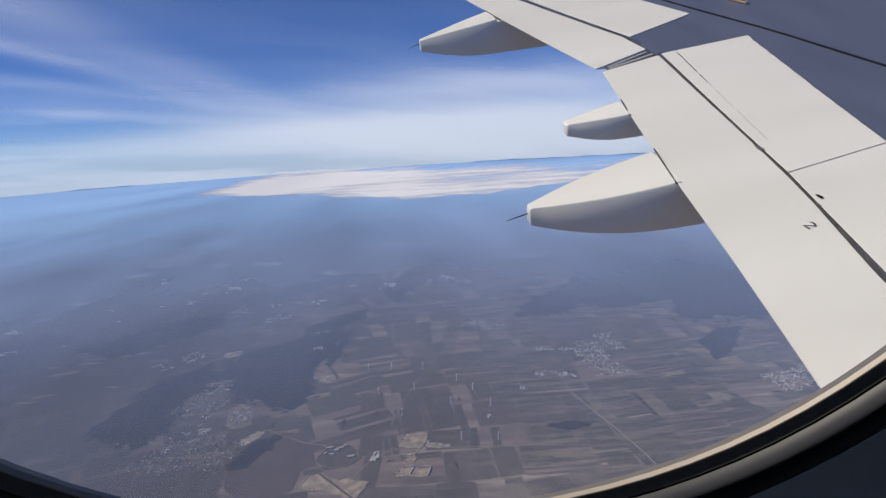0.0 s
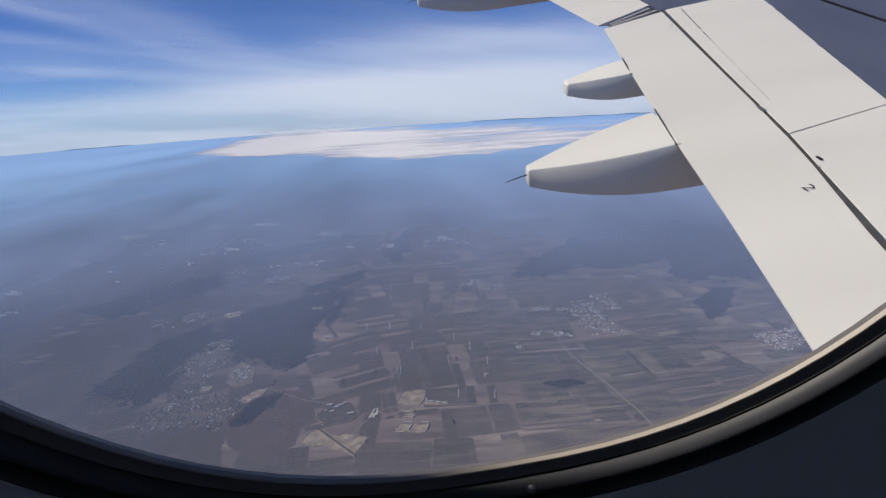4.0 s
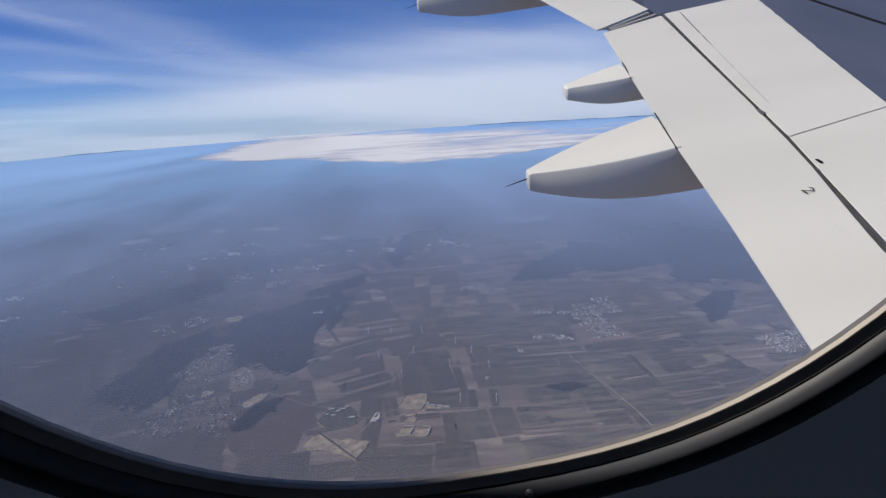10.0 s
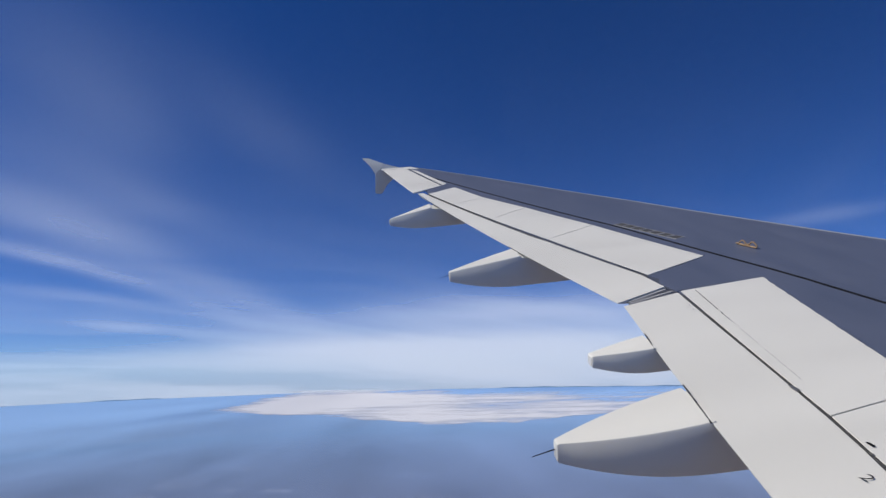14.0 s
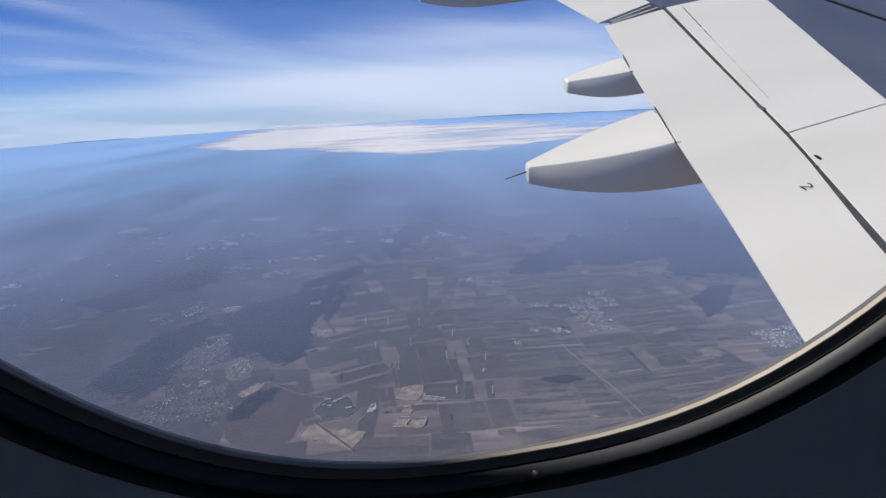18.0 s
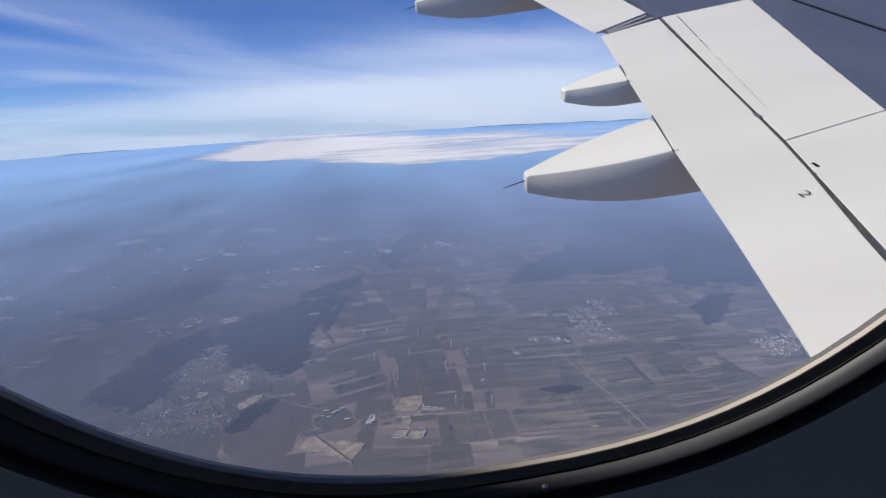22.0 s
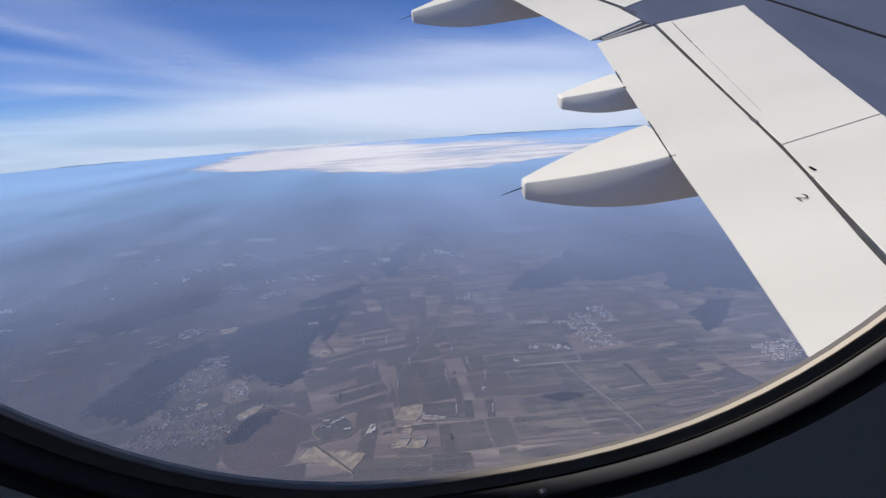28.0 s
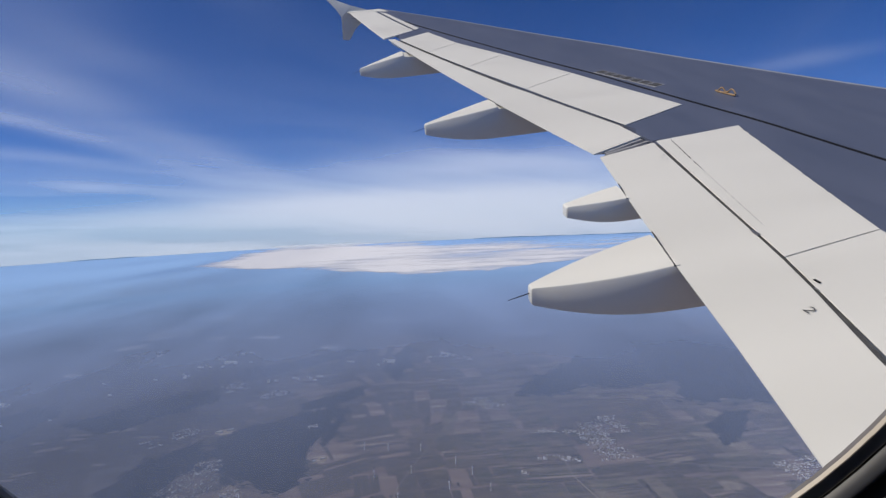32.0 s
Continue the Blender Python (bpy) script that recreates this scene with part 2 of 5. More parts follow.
TRACK = surface("pale_road_surface", (0.20, 0.18, 0.15), (0.32, 0.29, 0.245), 0.2, 0.9, 0, 2.0, spec=0.1)
RED_SOIL = surface("reddish_ploughed_soil", (0.080, 0.061, 0.058), (0.110, 0.085, 0.079), 0.06, 0.95, 0, 0.4, 0.1, 0.1, spec=0.1)
DARK_SOIL = surface("dark_wet_ground", (0.045, 0.043, 0.043), (0.125, 0.108, 0.090), 0.22, 0.8, 0, 0.6, 0.1, 0.1, spec=0.2)
HAZE_SOIL = surface("grey_brown_works_ground", (0.11, 0.092, 0.084), (0.22, 0.19, 0.165), 0.2, 0.9, 0, 0.8, 0.2, 0.2, spec=0.1)
TAN_SOIL = surface("tan_fallow_soil", (0.15, 0.128, 0.108), (0.28, 0.238, 0.190), 0.12, 0.9, 0, 0.6, 0.2, 0.1, spec=0.1)
ROOF = surface("grey_shed_roofing", (0.26, 0.25, 0.24), (0.62, 0.61, 0.59), 0.25, 0.6, 0, 1.5, 0.1, 0.05)
TURBINE = surface("white_turbine_paint", (0.72, 0.72, 0.72), (0.80, 0.80, 0.80), 0.5, 0.4)


def house_material(name, stops):
    n = Nodes(name)
    tone = n.ramp(n.node("NewGeometry").outputs["Random Per Island"],
                  stops)
    grain = n.noise(n.coords(), 3.0, 3)
    col = n.mix(n.math("MULTIPLY", grain, 0.4), tone, rgb(0.12, 0.11, 0.10))
    b = n.node("BsdfPrincipled", {"Base Color": col, "Roughness": 0.7})
    return n.done(b.outputs[0])


HOUSES = house_material("village_roofs_and_walls", [(0.0, (0.16, 0.13, 0.11)), (0.25, (0.28, 0.23, 0.20)), (0.45, (0.44, 0.40, 0.37)), (0.65, (0.62, 0.60, 0.57)), (0.82, (0.80, 0.79, 0.77)), (1.0, (0.87, 0.87, 0.86))])
# town tones are held down: the haze over it is put into their colour
TOWN_HOUSES = house_material("hazed_town_roofs_and_walls", [(0.0, (0.11, 0.095, 0.09)), (0.4, (0.19, 0.165, 0.15)), (0.70, (0.28, 0.265, 0.255)), (0.88, (0.46, 0.45, 0.44)), (1.0, (0.76, 0.76, 0.74))])
FAR_HOUSES = house_material("white_walls_and_sheds", [(0.0, (0.40, 0.38, 0.36)), (0.4, (0.70, 0.69, 0.68)), (1.0, (0.86, 0.86, 0.85))])


def haze_material():
    """Blue aerial haze painted on a thin flat layer, denser away from its centre."""
    n = Nodes("blue_haze")
    c = n.node("TexCoord").outputs["Object"]
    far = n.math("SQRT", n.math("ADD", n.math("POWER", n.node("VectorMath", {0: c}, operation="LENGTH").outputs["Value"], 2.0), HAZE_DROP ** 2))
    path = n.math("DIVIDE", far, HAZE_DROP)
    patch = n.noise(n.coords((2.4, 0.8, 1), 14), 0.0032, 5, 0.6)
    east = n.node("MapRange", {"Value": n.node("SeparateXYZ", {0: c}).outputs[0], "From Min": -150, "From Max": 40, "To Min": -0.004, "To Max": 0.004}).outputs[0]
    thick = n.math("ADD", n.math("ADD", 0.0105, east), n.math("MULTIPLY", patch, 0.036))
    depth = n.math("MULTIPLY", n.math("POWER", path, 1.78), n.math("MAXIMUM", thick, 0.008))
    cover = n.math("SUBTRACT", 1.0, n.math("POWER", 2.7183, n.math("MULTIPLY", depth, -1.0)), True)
    # painted haze turns a deeper blue with distance
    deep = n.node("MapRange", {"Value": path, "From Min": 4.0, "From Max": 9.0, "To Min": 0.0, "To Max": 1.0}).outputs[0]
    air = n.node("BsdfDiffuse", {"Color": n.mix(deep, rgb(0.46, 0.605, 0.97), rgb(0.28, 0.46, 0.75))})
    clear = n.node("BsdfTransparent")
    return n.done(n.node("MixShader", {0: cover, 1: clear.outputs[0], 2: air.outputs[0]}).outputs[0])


# streaks of high cloud: centre, half length, half width, heading, depth
STREAKS = [(-835, 1201, 260, 52, 80, 0.24), (-803, 1736, 520, 72, 88, 0.22), (-975, 1753, 430, 76, 67, 0.16), (-1216, 2086, 170, 90, 63, 0.25), (-1111, 2929, 620, 260, 14, 0.4),
           (120, 3250, 950, 650, -7, 3.6), (935, 3900, 1000, 800, -13, 3.4), (-663, 939, 260, 110, 93, 0.22), (-641, 1822, 620, 120, 87, 0.30), (733, 1008, 130, 46, -48, 0.13),
           (-1766, 3272, 850, 320, 43, 0.35), (222, 2150, 620, 260, -6, 0.75), (-400, 570, 210, 80, 105, 0.065), (-215, 640, 170, 60, 75, 0.030), (-480, 800, 240, 60, 80, 0.06)]


def cirrus_material():
    """High thin cloud: long wind-drawn streaks that thicken into a veil low over the horizon."""
    n = Nodes("cirrus")
    c = n.node("TexCoord").outputs["Object"]
    bend = n.node("TexNoise", {"Vector": c, "Scale": 0.0009, "Detail": 3}).outputs["Color"]
    warped = n.node("MixRGB", {"Fac": 1.0, "Color1": c, "Color2": n.mix(1.0, bend, rgb(700, 700, 0), "MULTIPLY")}, blend_type="ADD").outputs[0]
    warped_soft = n.node("MixRGB", {"Fac": 1.0, "Color1": c, "Color2": n.mix(1.0, n.mix(1.0, bend, rgb(0.5, 0.5, 0), "SUBTRACT"), rgb(260, 260, 0), "MULTIPLY")}, blend_type="ADD").outputs[0]
    v = n.node("Mapping", {"Vector": n.node("Mapping", {"Vector": warped, "Rotation": (0, 0, radians(44))}).outputs[0], "Scale": (1.0, 0.32, 1), "Location": (900, 350, 0)}).outputs[0]
    streak, wisp = n.noise(v, 0.0014, 6, 0.52), n.noise(v, 0.007, 4, 0.5)
    dens = n.math("ADD", n.math("MULTIPLY", streak, 0.88), n.math("MULTIPLY", wisp, 0.12))
    thin = n.node("MapRange", {"Value": dens, "From Min": 0.44, "From Max": 0.84, "To Min": 0.0, "To Max": 1.0}).outputs[0]
    dist = n.math("DIVIDE", n.node("VectorMath", {0: c}, operation="LENGTH").outputs["Value"], HORIZON)
    path = n.math("MULTIPLY", n.math("POWER", dist, 1.5), 5.0)
    low = n.node("MapRange", {"Value": dist, "From Min": 0.05, "From Max": 0.24, "To Min": 0.22, "To Max": 1.0}).outputs[0]
    veil = n.math("MULTIPLY", n.math("POWER", dist, 2.4), 1.05)
    sheet_ = None
    for cx, cy, long, wide, turn, amount in STREAKS:
        off = n.node("VectorMath", {0: warped_soft, 1: (cx, cy, 0)}, operation="SUBTRACT").outputs[0]
        own = n.node("Mapping", {"Vector": off, "Rotation": (0, 0, radians(-turn))}).outputs[0]
        own = n.node("VectorMath", {0: own, 1: (1.0 / long, 1.0 / wide, 0)}, operation="MULTIPLY").outputs[0]
        q = n.node("VectorMath", {0: own, 1: own}, operation="DOT_PRODUCT").outputs["Value"]
        one = n.math("MULTIPLY", n.math("POWER", 2.7183, n.math("MULTIPLY", q, -1.0)), amount)
        sheet_ = one if sheet_ is None else n.math("ADD", sheet_, one)
    sheet_ = n.math("MULTIPLY", sheet_, n.math("ADD", 0.3, n.math("MULTIPLY", n.math("SUBTRACT", dens, 0.22), 2.4)))
    depth = n.math("ADD", n.math("MULTIPLY", n.math("ADD", n.math("MULTIPLY", n.math("MULTIPLY", thin, path), 0.25), veil), low), sheet_)
    cover = n.math("SUBTRACT", 1.0, n.math("POWER", 2.7183, n.math("MULTIPLY", depth, -1.0)), True)
    white = n.node("BsdfTranslucent", {"Color": rgb(0.82, 0.895, 0.975)})
    glow = n.node("BsdfDiffuse", {"Color": rgb(0.84, 0.91, 0.98)})
    body = n.node("MixShader", {0: 0.08, 1: white.outputs[0], 2: glow.outputs[0]})
    return n.done(n.node("MixShader", {0: n.math("MULTIPLY", cover, 0.85), 1: n.node("BsdfTransparent").outputs[0], 2: body.outputs[0]}).outputs[0])


def bank_material():
    n = Nodes("cloud_bank_vapour")
    c = n.coords((1.0, 2.6, 1.0), 0)
    big, small = n.noise(c, 0.0034, 8, 0.62), n.noise(c, 0.02, 5, 0.6)
    edge = n.node("Attribute", attribute_name="edge").outputs["Fac"]
    dens = n.math("ADD", n.math("ADD", n.math("MULTIPLY", big, 2.2), n.math("MULTIPLY", small, 0.8)), n.math("SUBTRACT", n.math("MULTIPLY", edge, 1.0), 1.62))
    cover = n.node("MapRange", {"Value": dens, "From Min": 0.0, "From Max": 0.75, "To Min": 0.0, "To Max": 0.92}).outputs[0]
    body = n.node("BsdfDiffuse", {"Color": rgb(0.77, 0.78, 0.81)})
    return n.done(n.node("MixShader", {0: cover, 1: n.node("BsdfTransparent").outputs[0], 2: body.outputs[0]}).outputs[0])


HAZE_DROP = 100.0
HAZE, CIRRUS, BANK = haze_material(), cirrus_material(), bank_material()
# hill colour carries the blue haze of distance; no haze sheet covers them
RIDGE = surface("far_hazed_hills", (0.13, 0.245, 0.40), (0.15, 0.275, 0.44), 0.002, 0.95, 0, 0.02, 0.1, 1.0, spec=0.0)


# ---- building helpers ----
def mesh_of(name, bm, material, smooth=False):
    me = bpy.data.meshes.new(name)
    bm.normal_update()
    bm.to_mesh(me)
    bm.free()
    me.materials.append(material)
    if smooth:
        me.shade_smooth()
        me.set_sharp_from_angle(angle=radians(32))
    return me


def part(name, bm, material, parent, label="", smooth=False):
    ob = new(name, mesh_of(name, bm, material, smooth))
    ob.parent = parent
    return tagged(ob, label)


def sheet(name, verts, faces, material, smooth=False):
    me = bpy.data.meshes.new(name)
    me.from_pydata(verts, [], faces)
    me.update()
    me.materials.append(material)
    if smooth:
        me.shade_smooth()
    return me


def loft(rings, closed=True, caps=True):
    """A skin over rings of equally many points."""
    bm = bmesh.new()
    vs = [[bm.verts.new(p) for p in r] for r in rings]
    n = len(rings[0])
    for a, b in zip(vs, vs[1:]):
        for i in range(n if closed else n - 1):
            j = (i + 1) % n
            bm.faces.new((a[i], a[j], b[j], b[i]))
    if caps and closed:
        bm.faces.new(vs[0][::-1])
        bm.faces.new(vs[-1])
    bmesh.ops.recalc_face_normals(bm, faces=bm.faces)
    return bm


def bevel(bm, width, segments=2, angle=35):
    es = [e for e in bm.edges if len(e.link_faces) == 2 and e.calc_face_angle(0) > radians(angle)]
    bmesh.ops.bevel(bm, geom=es, offset=width, segments=segments, affect="EDGES", clamp_overlap=True)
    return bm


def box(bm, centre, size, turn=None):
    m = Matrix.Translation(centre) @ (turn.to_4x4() if turn else Matrix()) @ Matrix.Diagonal((*size, 1))
    bmesh.ops.create_cube(bm, size=1, matrix=m)
    return bm


def rod(bm, a, b, r0, r1, n=8):
    a, b = Vector(a), Vector(b)
    m = Matrix.Translation((a + b) / 2) @ (b - a).to_track_quat("Z", "Y").to_matrix().to_4x4()
    bmesh.ops.create_cone(bm, cap_ends=True, segments=n, radius1=r0, radius2=r1, depth=(b - a).length, matrix=m)
    return bm


# ---- the land ----
RNG = random.Random(7)
land_verts, land_faces = [], []
rings = [0, 60, 120, 200, 280, 360, 450, 560, 700, 880, 1100, 1400, 1800, 2300, 2900, 3600, 4300, HORIZON]
SECT = 96
for r in rings:
    for s in range(SECT):
        a = 2 * math.pi * s / SECT
        x, y = r * math.sin(a), r * math.cos(a)
        z = GROUND_Z - 0.06
        land_verts.append((x, y, z))
for i in range(len(rings) - 1):
    for s in range(SECT):
        j = (s + 1) % SECT
        land_faces.append((i * SECT + s, (i + 1) * SECT + s, (i + 1) * SECT + j, i * SECT + j))
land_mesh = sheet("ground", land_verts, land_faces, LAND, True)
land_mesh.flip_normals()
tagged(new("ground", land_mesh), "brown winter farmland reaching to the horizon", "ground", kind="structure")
if land_mesh.polygons[400].normal.z < 0:
    land_mesh.flip_normals()


def disc(name, radius, z, material, n=96):
    bm = bmesh.new()
    bmesh.ops.create_circle(bm, cap_ends=True, segments=n, radius=radius)
    ob = new(name, mesh_of(name, bm, material))
    ob.location.z = z
    return ob


tagged(disc("haze_layer", HORIZON * HAZE_DROP / -GROUND_Z * 0.998, -HAZE_DROP, HAZE), "thin flat sheet painted as blue haze over the land", "haze", kind="structure")


def cirrus_dome():
    """A shallow dome of high cloud that comes down to the horizon all round."""
    verts, faces, n = [], [], 96
    steps = [0.004, 0.03, 0.07, 0.12, 0.18, 0.25, 0.33, 0.42, 0.52, 0.62, 0.72, 0.82, 0.91, 0.97, 1.0]
    for f in steps:
        for k in range(n):
            a = 2 * math.pi * k / n
            verts.append((f * 4950 * math.sin(a), f * 4950 * math.cos(a), 330 * (1 - f) ** 0.9 - 232 * f ** 3))
    for i in range(len(steps) - 1):
        for k in range(n):
            j = (k + 1) % n
            faces.append((i * n + k, i * n + j, (i + 1) * n + j, (i + 1) * n + k))
    faces.append(tuple(range(n)))
    return sheet("cirrus_layer", verts, faces, CIRRUS, True)


tagged(new("cirrus_layer", cirrus_dome()), "wind-drawn streaks of thin white cirrus", "cloud", kind="structure")


def far_ridge():
    """A low line of distant hills along the horizon."""
    verts, faces = [], []
    n = 220
    for i in range(n + 1):
        a = radians(-75 + 130 * i / n)
        h = max(0.0, 9 + 34 * noise.noise((i * 0.055, 1.7, 0)) + 9 * noise.noise((i * 0.21, 4.1, 0)))
        h *= min(1, i / 25, (n - i) / 60)
        for r, z in ((4550, -1), (4700, h), (4880, -1)):
            verts.append((r * math.sin(a), r * math.cos(a), GROUND_Z + z))
    for i in range(n):
        for k in range(2):
            b = i * 3 + k
            faces.append((b, b + 1, b + 4, b + 3))
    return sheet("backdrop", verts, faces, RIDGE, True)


tagged(new("backdrop", far_ridge()), "low line of hills on the far horizon, blue haze put into their colour", "hills", kind="structure")


# azimuths of the cloud bank, and how far its near and far edges lie
BANK_AT = [-22.6, -20.1, -17.6, -14.0, -8.5, -2.9, 0.6, 2.9, 6.4, 9.8, 14.3, 19.6, 23.4]
BANK_NEAR = [1396, 1335, 1254, 1201, 1057, 957, 924, 967, 957, 1008, 1082, 1164, 1200]
BANK_FAR = [1470, 1600, 2000, 2500, 2560, 2160, 1990, 1930, 1910, 1920, 1925, 1930, 1950]


def cloud_bank():
    """A lumpy sheet of low cloud in the distance, ragged at its edges."""
    verts, faces, edge = [], [], []
    na, nr = 110, 46
    for i in range(na + 1):
        for k in range(nr + 1):
            u, w = i / na, k / nr
            a = -22.6 + 46 * u
            near, far = np.interp(a, BANK_AT, BANK_NEAR), np.interp(a, BANK_AT, BANK_FAR)
            near += 30 * noise.noise((u * 9, 3.3, 0)) + 22 * noise.noise((u * 31, 6.3, 0))
            a, r = radians(a), near + (far - near) * w ** 1.3
            z = -99.5 + 0.3 * noise.noise((u * 22, w * 9, 2)) + 0.15 * noise.noise((u * 60, w * 25, 5))
            verts.append((r * math.sin(a), r * math.cos(a), z))
            edge.append(max(0.0, min(1, 9 * u, 0.62 + 1.5 * max(0.0, 0.62 - u), 2.6 * (1 - u), 6.0 * w + 0.35 + 0.3 * noise.noise((u * 14, 9, 0)), 2.6 * (1 - w) + 0.25 * noise.noise((u * 10, 5, 0)))))
    for i in range(na):
        for k in range(nr):
            b = i * (nr + 1) + k
            faces.append((b, b + 1, b + nr + 2, b + nr + 1))
    me = sheet("cloud_bank", verts, faces, BANK, True)
    layer = me.attributes.new("edge", "FLOAT", "POINT")
    for p, e in zip(layer.data, edge):
        p.value = e
    return me


tagged(new("cloud_bank", cloud_bank()), "bright white bank of low cloud near the horizon", "cloud", kind="structure")


# ---- the aircraft ----
# X forward, Y outboard, Z up; banked and pitched as it flies
PLANE = TILT @ Matrix(((0.99313, -0.07545, -0.08946), (0.04564, 0.95359, -0.29761), (0.10776, 0.29149, 0.95049))).to_4x4() @ Matrix.Translation((1.763, -1.4558, -1.5666))


def surf(y):
    return 0.091 * (y - 2) + 0.004 * (y - 2) ** 2


def S(x, y, dz=0.0):
    return Vector((x, y, surf(y) + dz))


def line(points):
    ys, xs = [p[0] for p in points], [p[1] for p in points]
    return lambda y: float(np.interp(y, ys, xs))


def leading(y):
    return line([(2, 6.05), (4.5, 4.88), (7, 3.74), (9, 2.84), (10.8, 2.00), (12.85, 0.88), (14.4, -0.02), (15.8, -0.98), (16.6, -1.58)])(y)


def inner_te(y):
    return line([(2, -0.59), (2.9, -0.45), (3.55, -0.352), (4.68, -0.212), (6.12, -0.005)])(y)


def outer_te(y):
    return -0.03 - 0.227 * (y - 6.21)


def inner_gap(y):
    return line([(2, -0.055), (3.31, 0.165), (3.93, 0.30), (4.2, 0.345), (4.54, 0.39), (6.36, 0.60)])(y)


def outer_gap(y):
    return 0.55 - 0.319 * (y - 6.89)


wing = tagged(new("aircraft_wing"), "white and grey airliner wing seen from the cabin, flaps retracted", "wing")
wing.matrix_world = PLANE


def slab(corners, thick, top=0.0, rows=8, cols=3, edge=0.008):
    """A panel that follows the wing's surface between four corners: rear inboard, front inboard, front outboard, rear outboard."""
    a, b, c, d = [Vector(p) for p in corners]
    bm = bmesh.new()
    grid = [[None] * (cols + 1) for _ in range(rows + 1)]
    low = [[None] * (cols + 1) for _ in range(rows + 1)]
    for i in range(rows + 1):
        u = i / rows
        p, q = a.lerp(d, u), b.lerp(c, u)
        for k in range(cols + 1):
            w = p.lerp(q, k / cols)
            grid[i][k] = bm.verts.new(S(w.x, w.y, top))
            low[i][k] = bm.verts.new(S(w.x, w.y, top - thick))
    for i in range(rows):
        for k in range(cols):
            bm.faces.new((grid[i][k], grid[i][k + 1], grid[i + 1][k + 1], grid[i + 1][k]))
            bm.faces.new((low[i][k], low[i + 1][k], low[i + 1][k + 1], low[i][k + 1]))
    for i in range(rows):
        bm.faces.new((grid[i][0], grid[i + 1][0], low[i + 1][0], low[i][0]))
        bm.faces.new((grid[i][cols], low[i][cols], low[i + 1][cols], grid[i + 1][cols]))
    for k in range(cols):
        bm.faces.new((grid[0][k], low[0][k], low[0][k + 1], grid[0][k + 1]))
        bm.faces.new((grid[rows][k], grid[rows][k + 1], low[rows][k + 1], low[rows][k]))
    bmesh.ops.recalc_face_normals(bm, faces=bm.faces)
    if edge:
        bevel(bm, edge, 2, 50)
    return bm


def flap(front, rear, y0, y1, skew0=0.0, skew1=0.0, top=-0.004, rows=16, thick=0.11):
    """A lofted flap: nose under the spoilers, thin trailing edge; the ends are cut slantwise by skew metres."""
    rings = []
    prof = [(0, 0), (0.25, 0.0), (0.5, 0.0), (0.75, 0.0), (0.985, 0.0), (1.0, -0.008), (1.005, -0.07),
            (0.98, -thick), (0.6, -thick * 0.85), (0.25, -thick * 0.38), (0.0, -0.006)]
    for i in range(rows + 1):
        y, skew = y0 + (y1 - y0) * i / rows, skew0 + (skew1 - skew0) * i / rows
        r, f = rear(y), front(y + skew)
        rings.append([S(r + (f - r) * u, y + skew * u, top + z) for u, z in prof])
    return loft(rings)


def wing_box():
    """The fixed wing between the flaps and the slats, with an aerofoil's depth."""
    rings = []
    for i in range(41):
        y = 2.02 + (16.58 - 2.02) * i / 40
        le = leading(y) - 0.006
        te = (inner_gap(y) if y < 6.36 else outer_gap(y)) + 0.02 if y < 13.3 else outer_te(y) + 0.28
        if 6.36 <= y < 6.9:
            te = 0.60
        c = le - te
        t = 0.11 * (leading(y) - outer_te(max(y, 6.2)))
        prof = [(0.0, -0.005), (0.3, -0.005), (0.6, -0.005), (0.85, -0.005), (0.985, -0.007), (1.0, -0.040),
                (1.0, -t * 0.75), (0.7, -t * 1.1), (0.35, -t * 0.8), (0.0, -0.14 if y < 13.3 else -0.06)]
        rings.append([S(te + c * u, y, z) for u, z in prof])
    return loft(rings)


part("wing_box", wing_box(), GREY, wing, "mid-grey painted upper wing skin")


def slat(y0, y1):
    rings = []
    for i in range(9):
        y = y0 + (y1 - y0) * i / 8
        le, w = leading(y), 0.10 + 0.02 * (16.6 - y)
        t = 0.05 + 0.02 * (16.6 - y)
        prof = [(-w * 0.145, -0.012), (-w * 0.135, -0.001), (-w * 0.08, -0.002), (-w * 0.03, -0.014), (0, -0.05), (-0.01, -0.05 - t * 0.4), (-w * 0.5, -0.05 - t), (-w, -0.05 - t)]
        rings.append([S(le + u, y, z) for u, z in prof])
    return loft(rings)


for y0, y1 in ((2.1, 4.6), (4.605, 7.6), (7.605, 10.6), (10.605, 13.6), (13.605, 16.55)):
    part("slat", slat(y0, y1), SLAT, wing, "pale metal leading-edge slat", True)

part("inboard_flap", flap(lambda y: inner_gap(y) - 0.012 - 0.004 * min(1.0, max(0.0, 5 - y)), inner_te, 2.05, 6.115, 0.0, 0.22), WHITE, wing, "white inboard flap")
part("outboard_flap", flap(lambda y: outer_gap(y) - (0.030 if y < 8.7 else 0.052) if y > 6.9 else 0.524 - 0.08 * (y - 6.9), outer_te, 6.20, 13.02, 0.33, 0.0), WHITE, wing, "white outboard flap")
part("aileron", slab([(-1.66, 13.10), (-1.03, 13.72), (-1.76, 16.36), (-2.38, 16.45)], 0.022, 0.0), WHITE, wing, "white aileron")
part("tip_panel", slab([(-1.01, 13.74), (-0.90, 13.90), (-1.47, 15.90), (-1.70, 16.30)], 0.03, 0.0), WHITE, wing, "white skin panel beside the wing tip")
part("tip_cap", slab([(-2.36, 16.46), (-1.44, 16.22), (-1.64, 16.62), (-2.48, 16.64)], 0.03, 0.004), WHITE, wing, "white wing-tip cap")

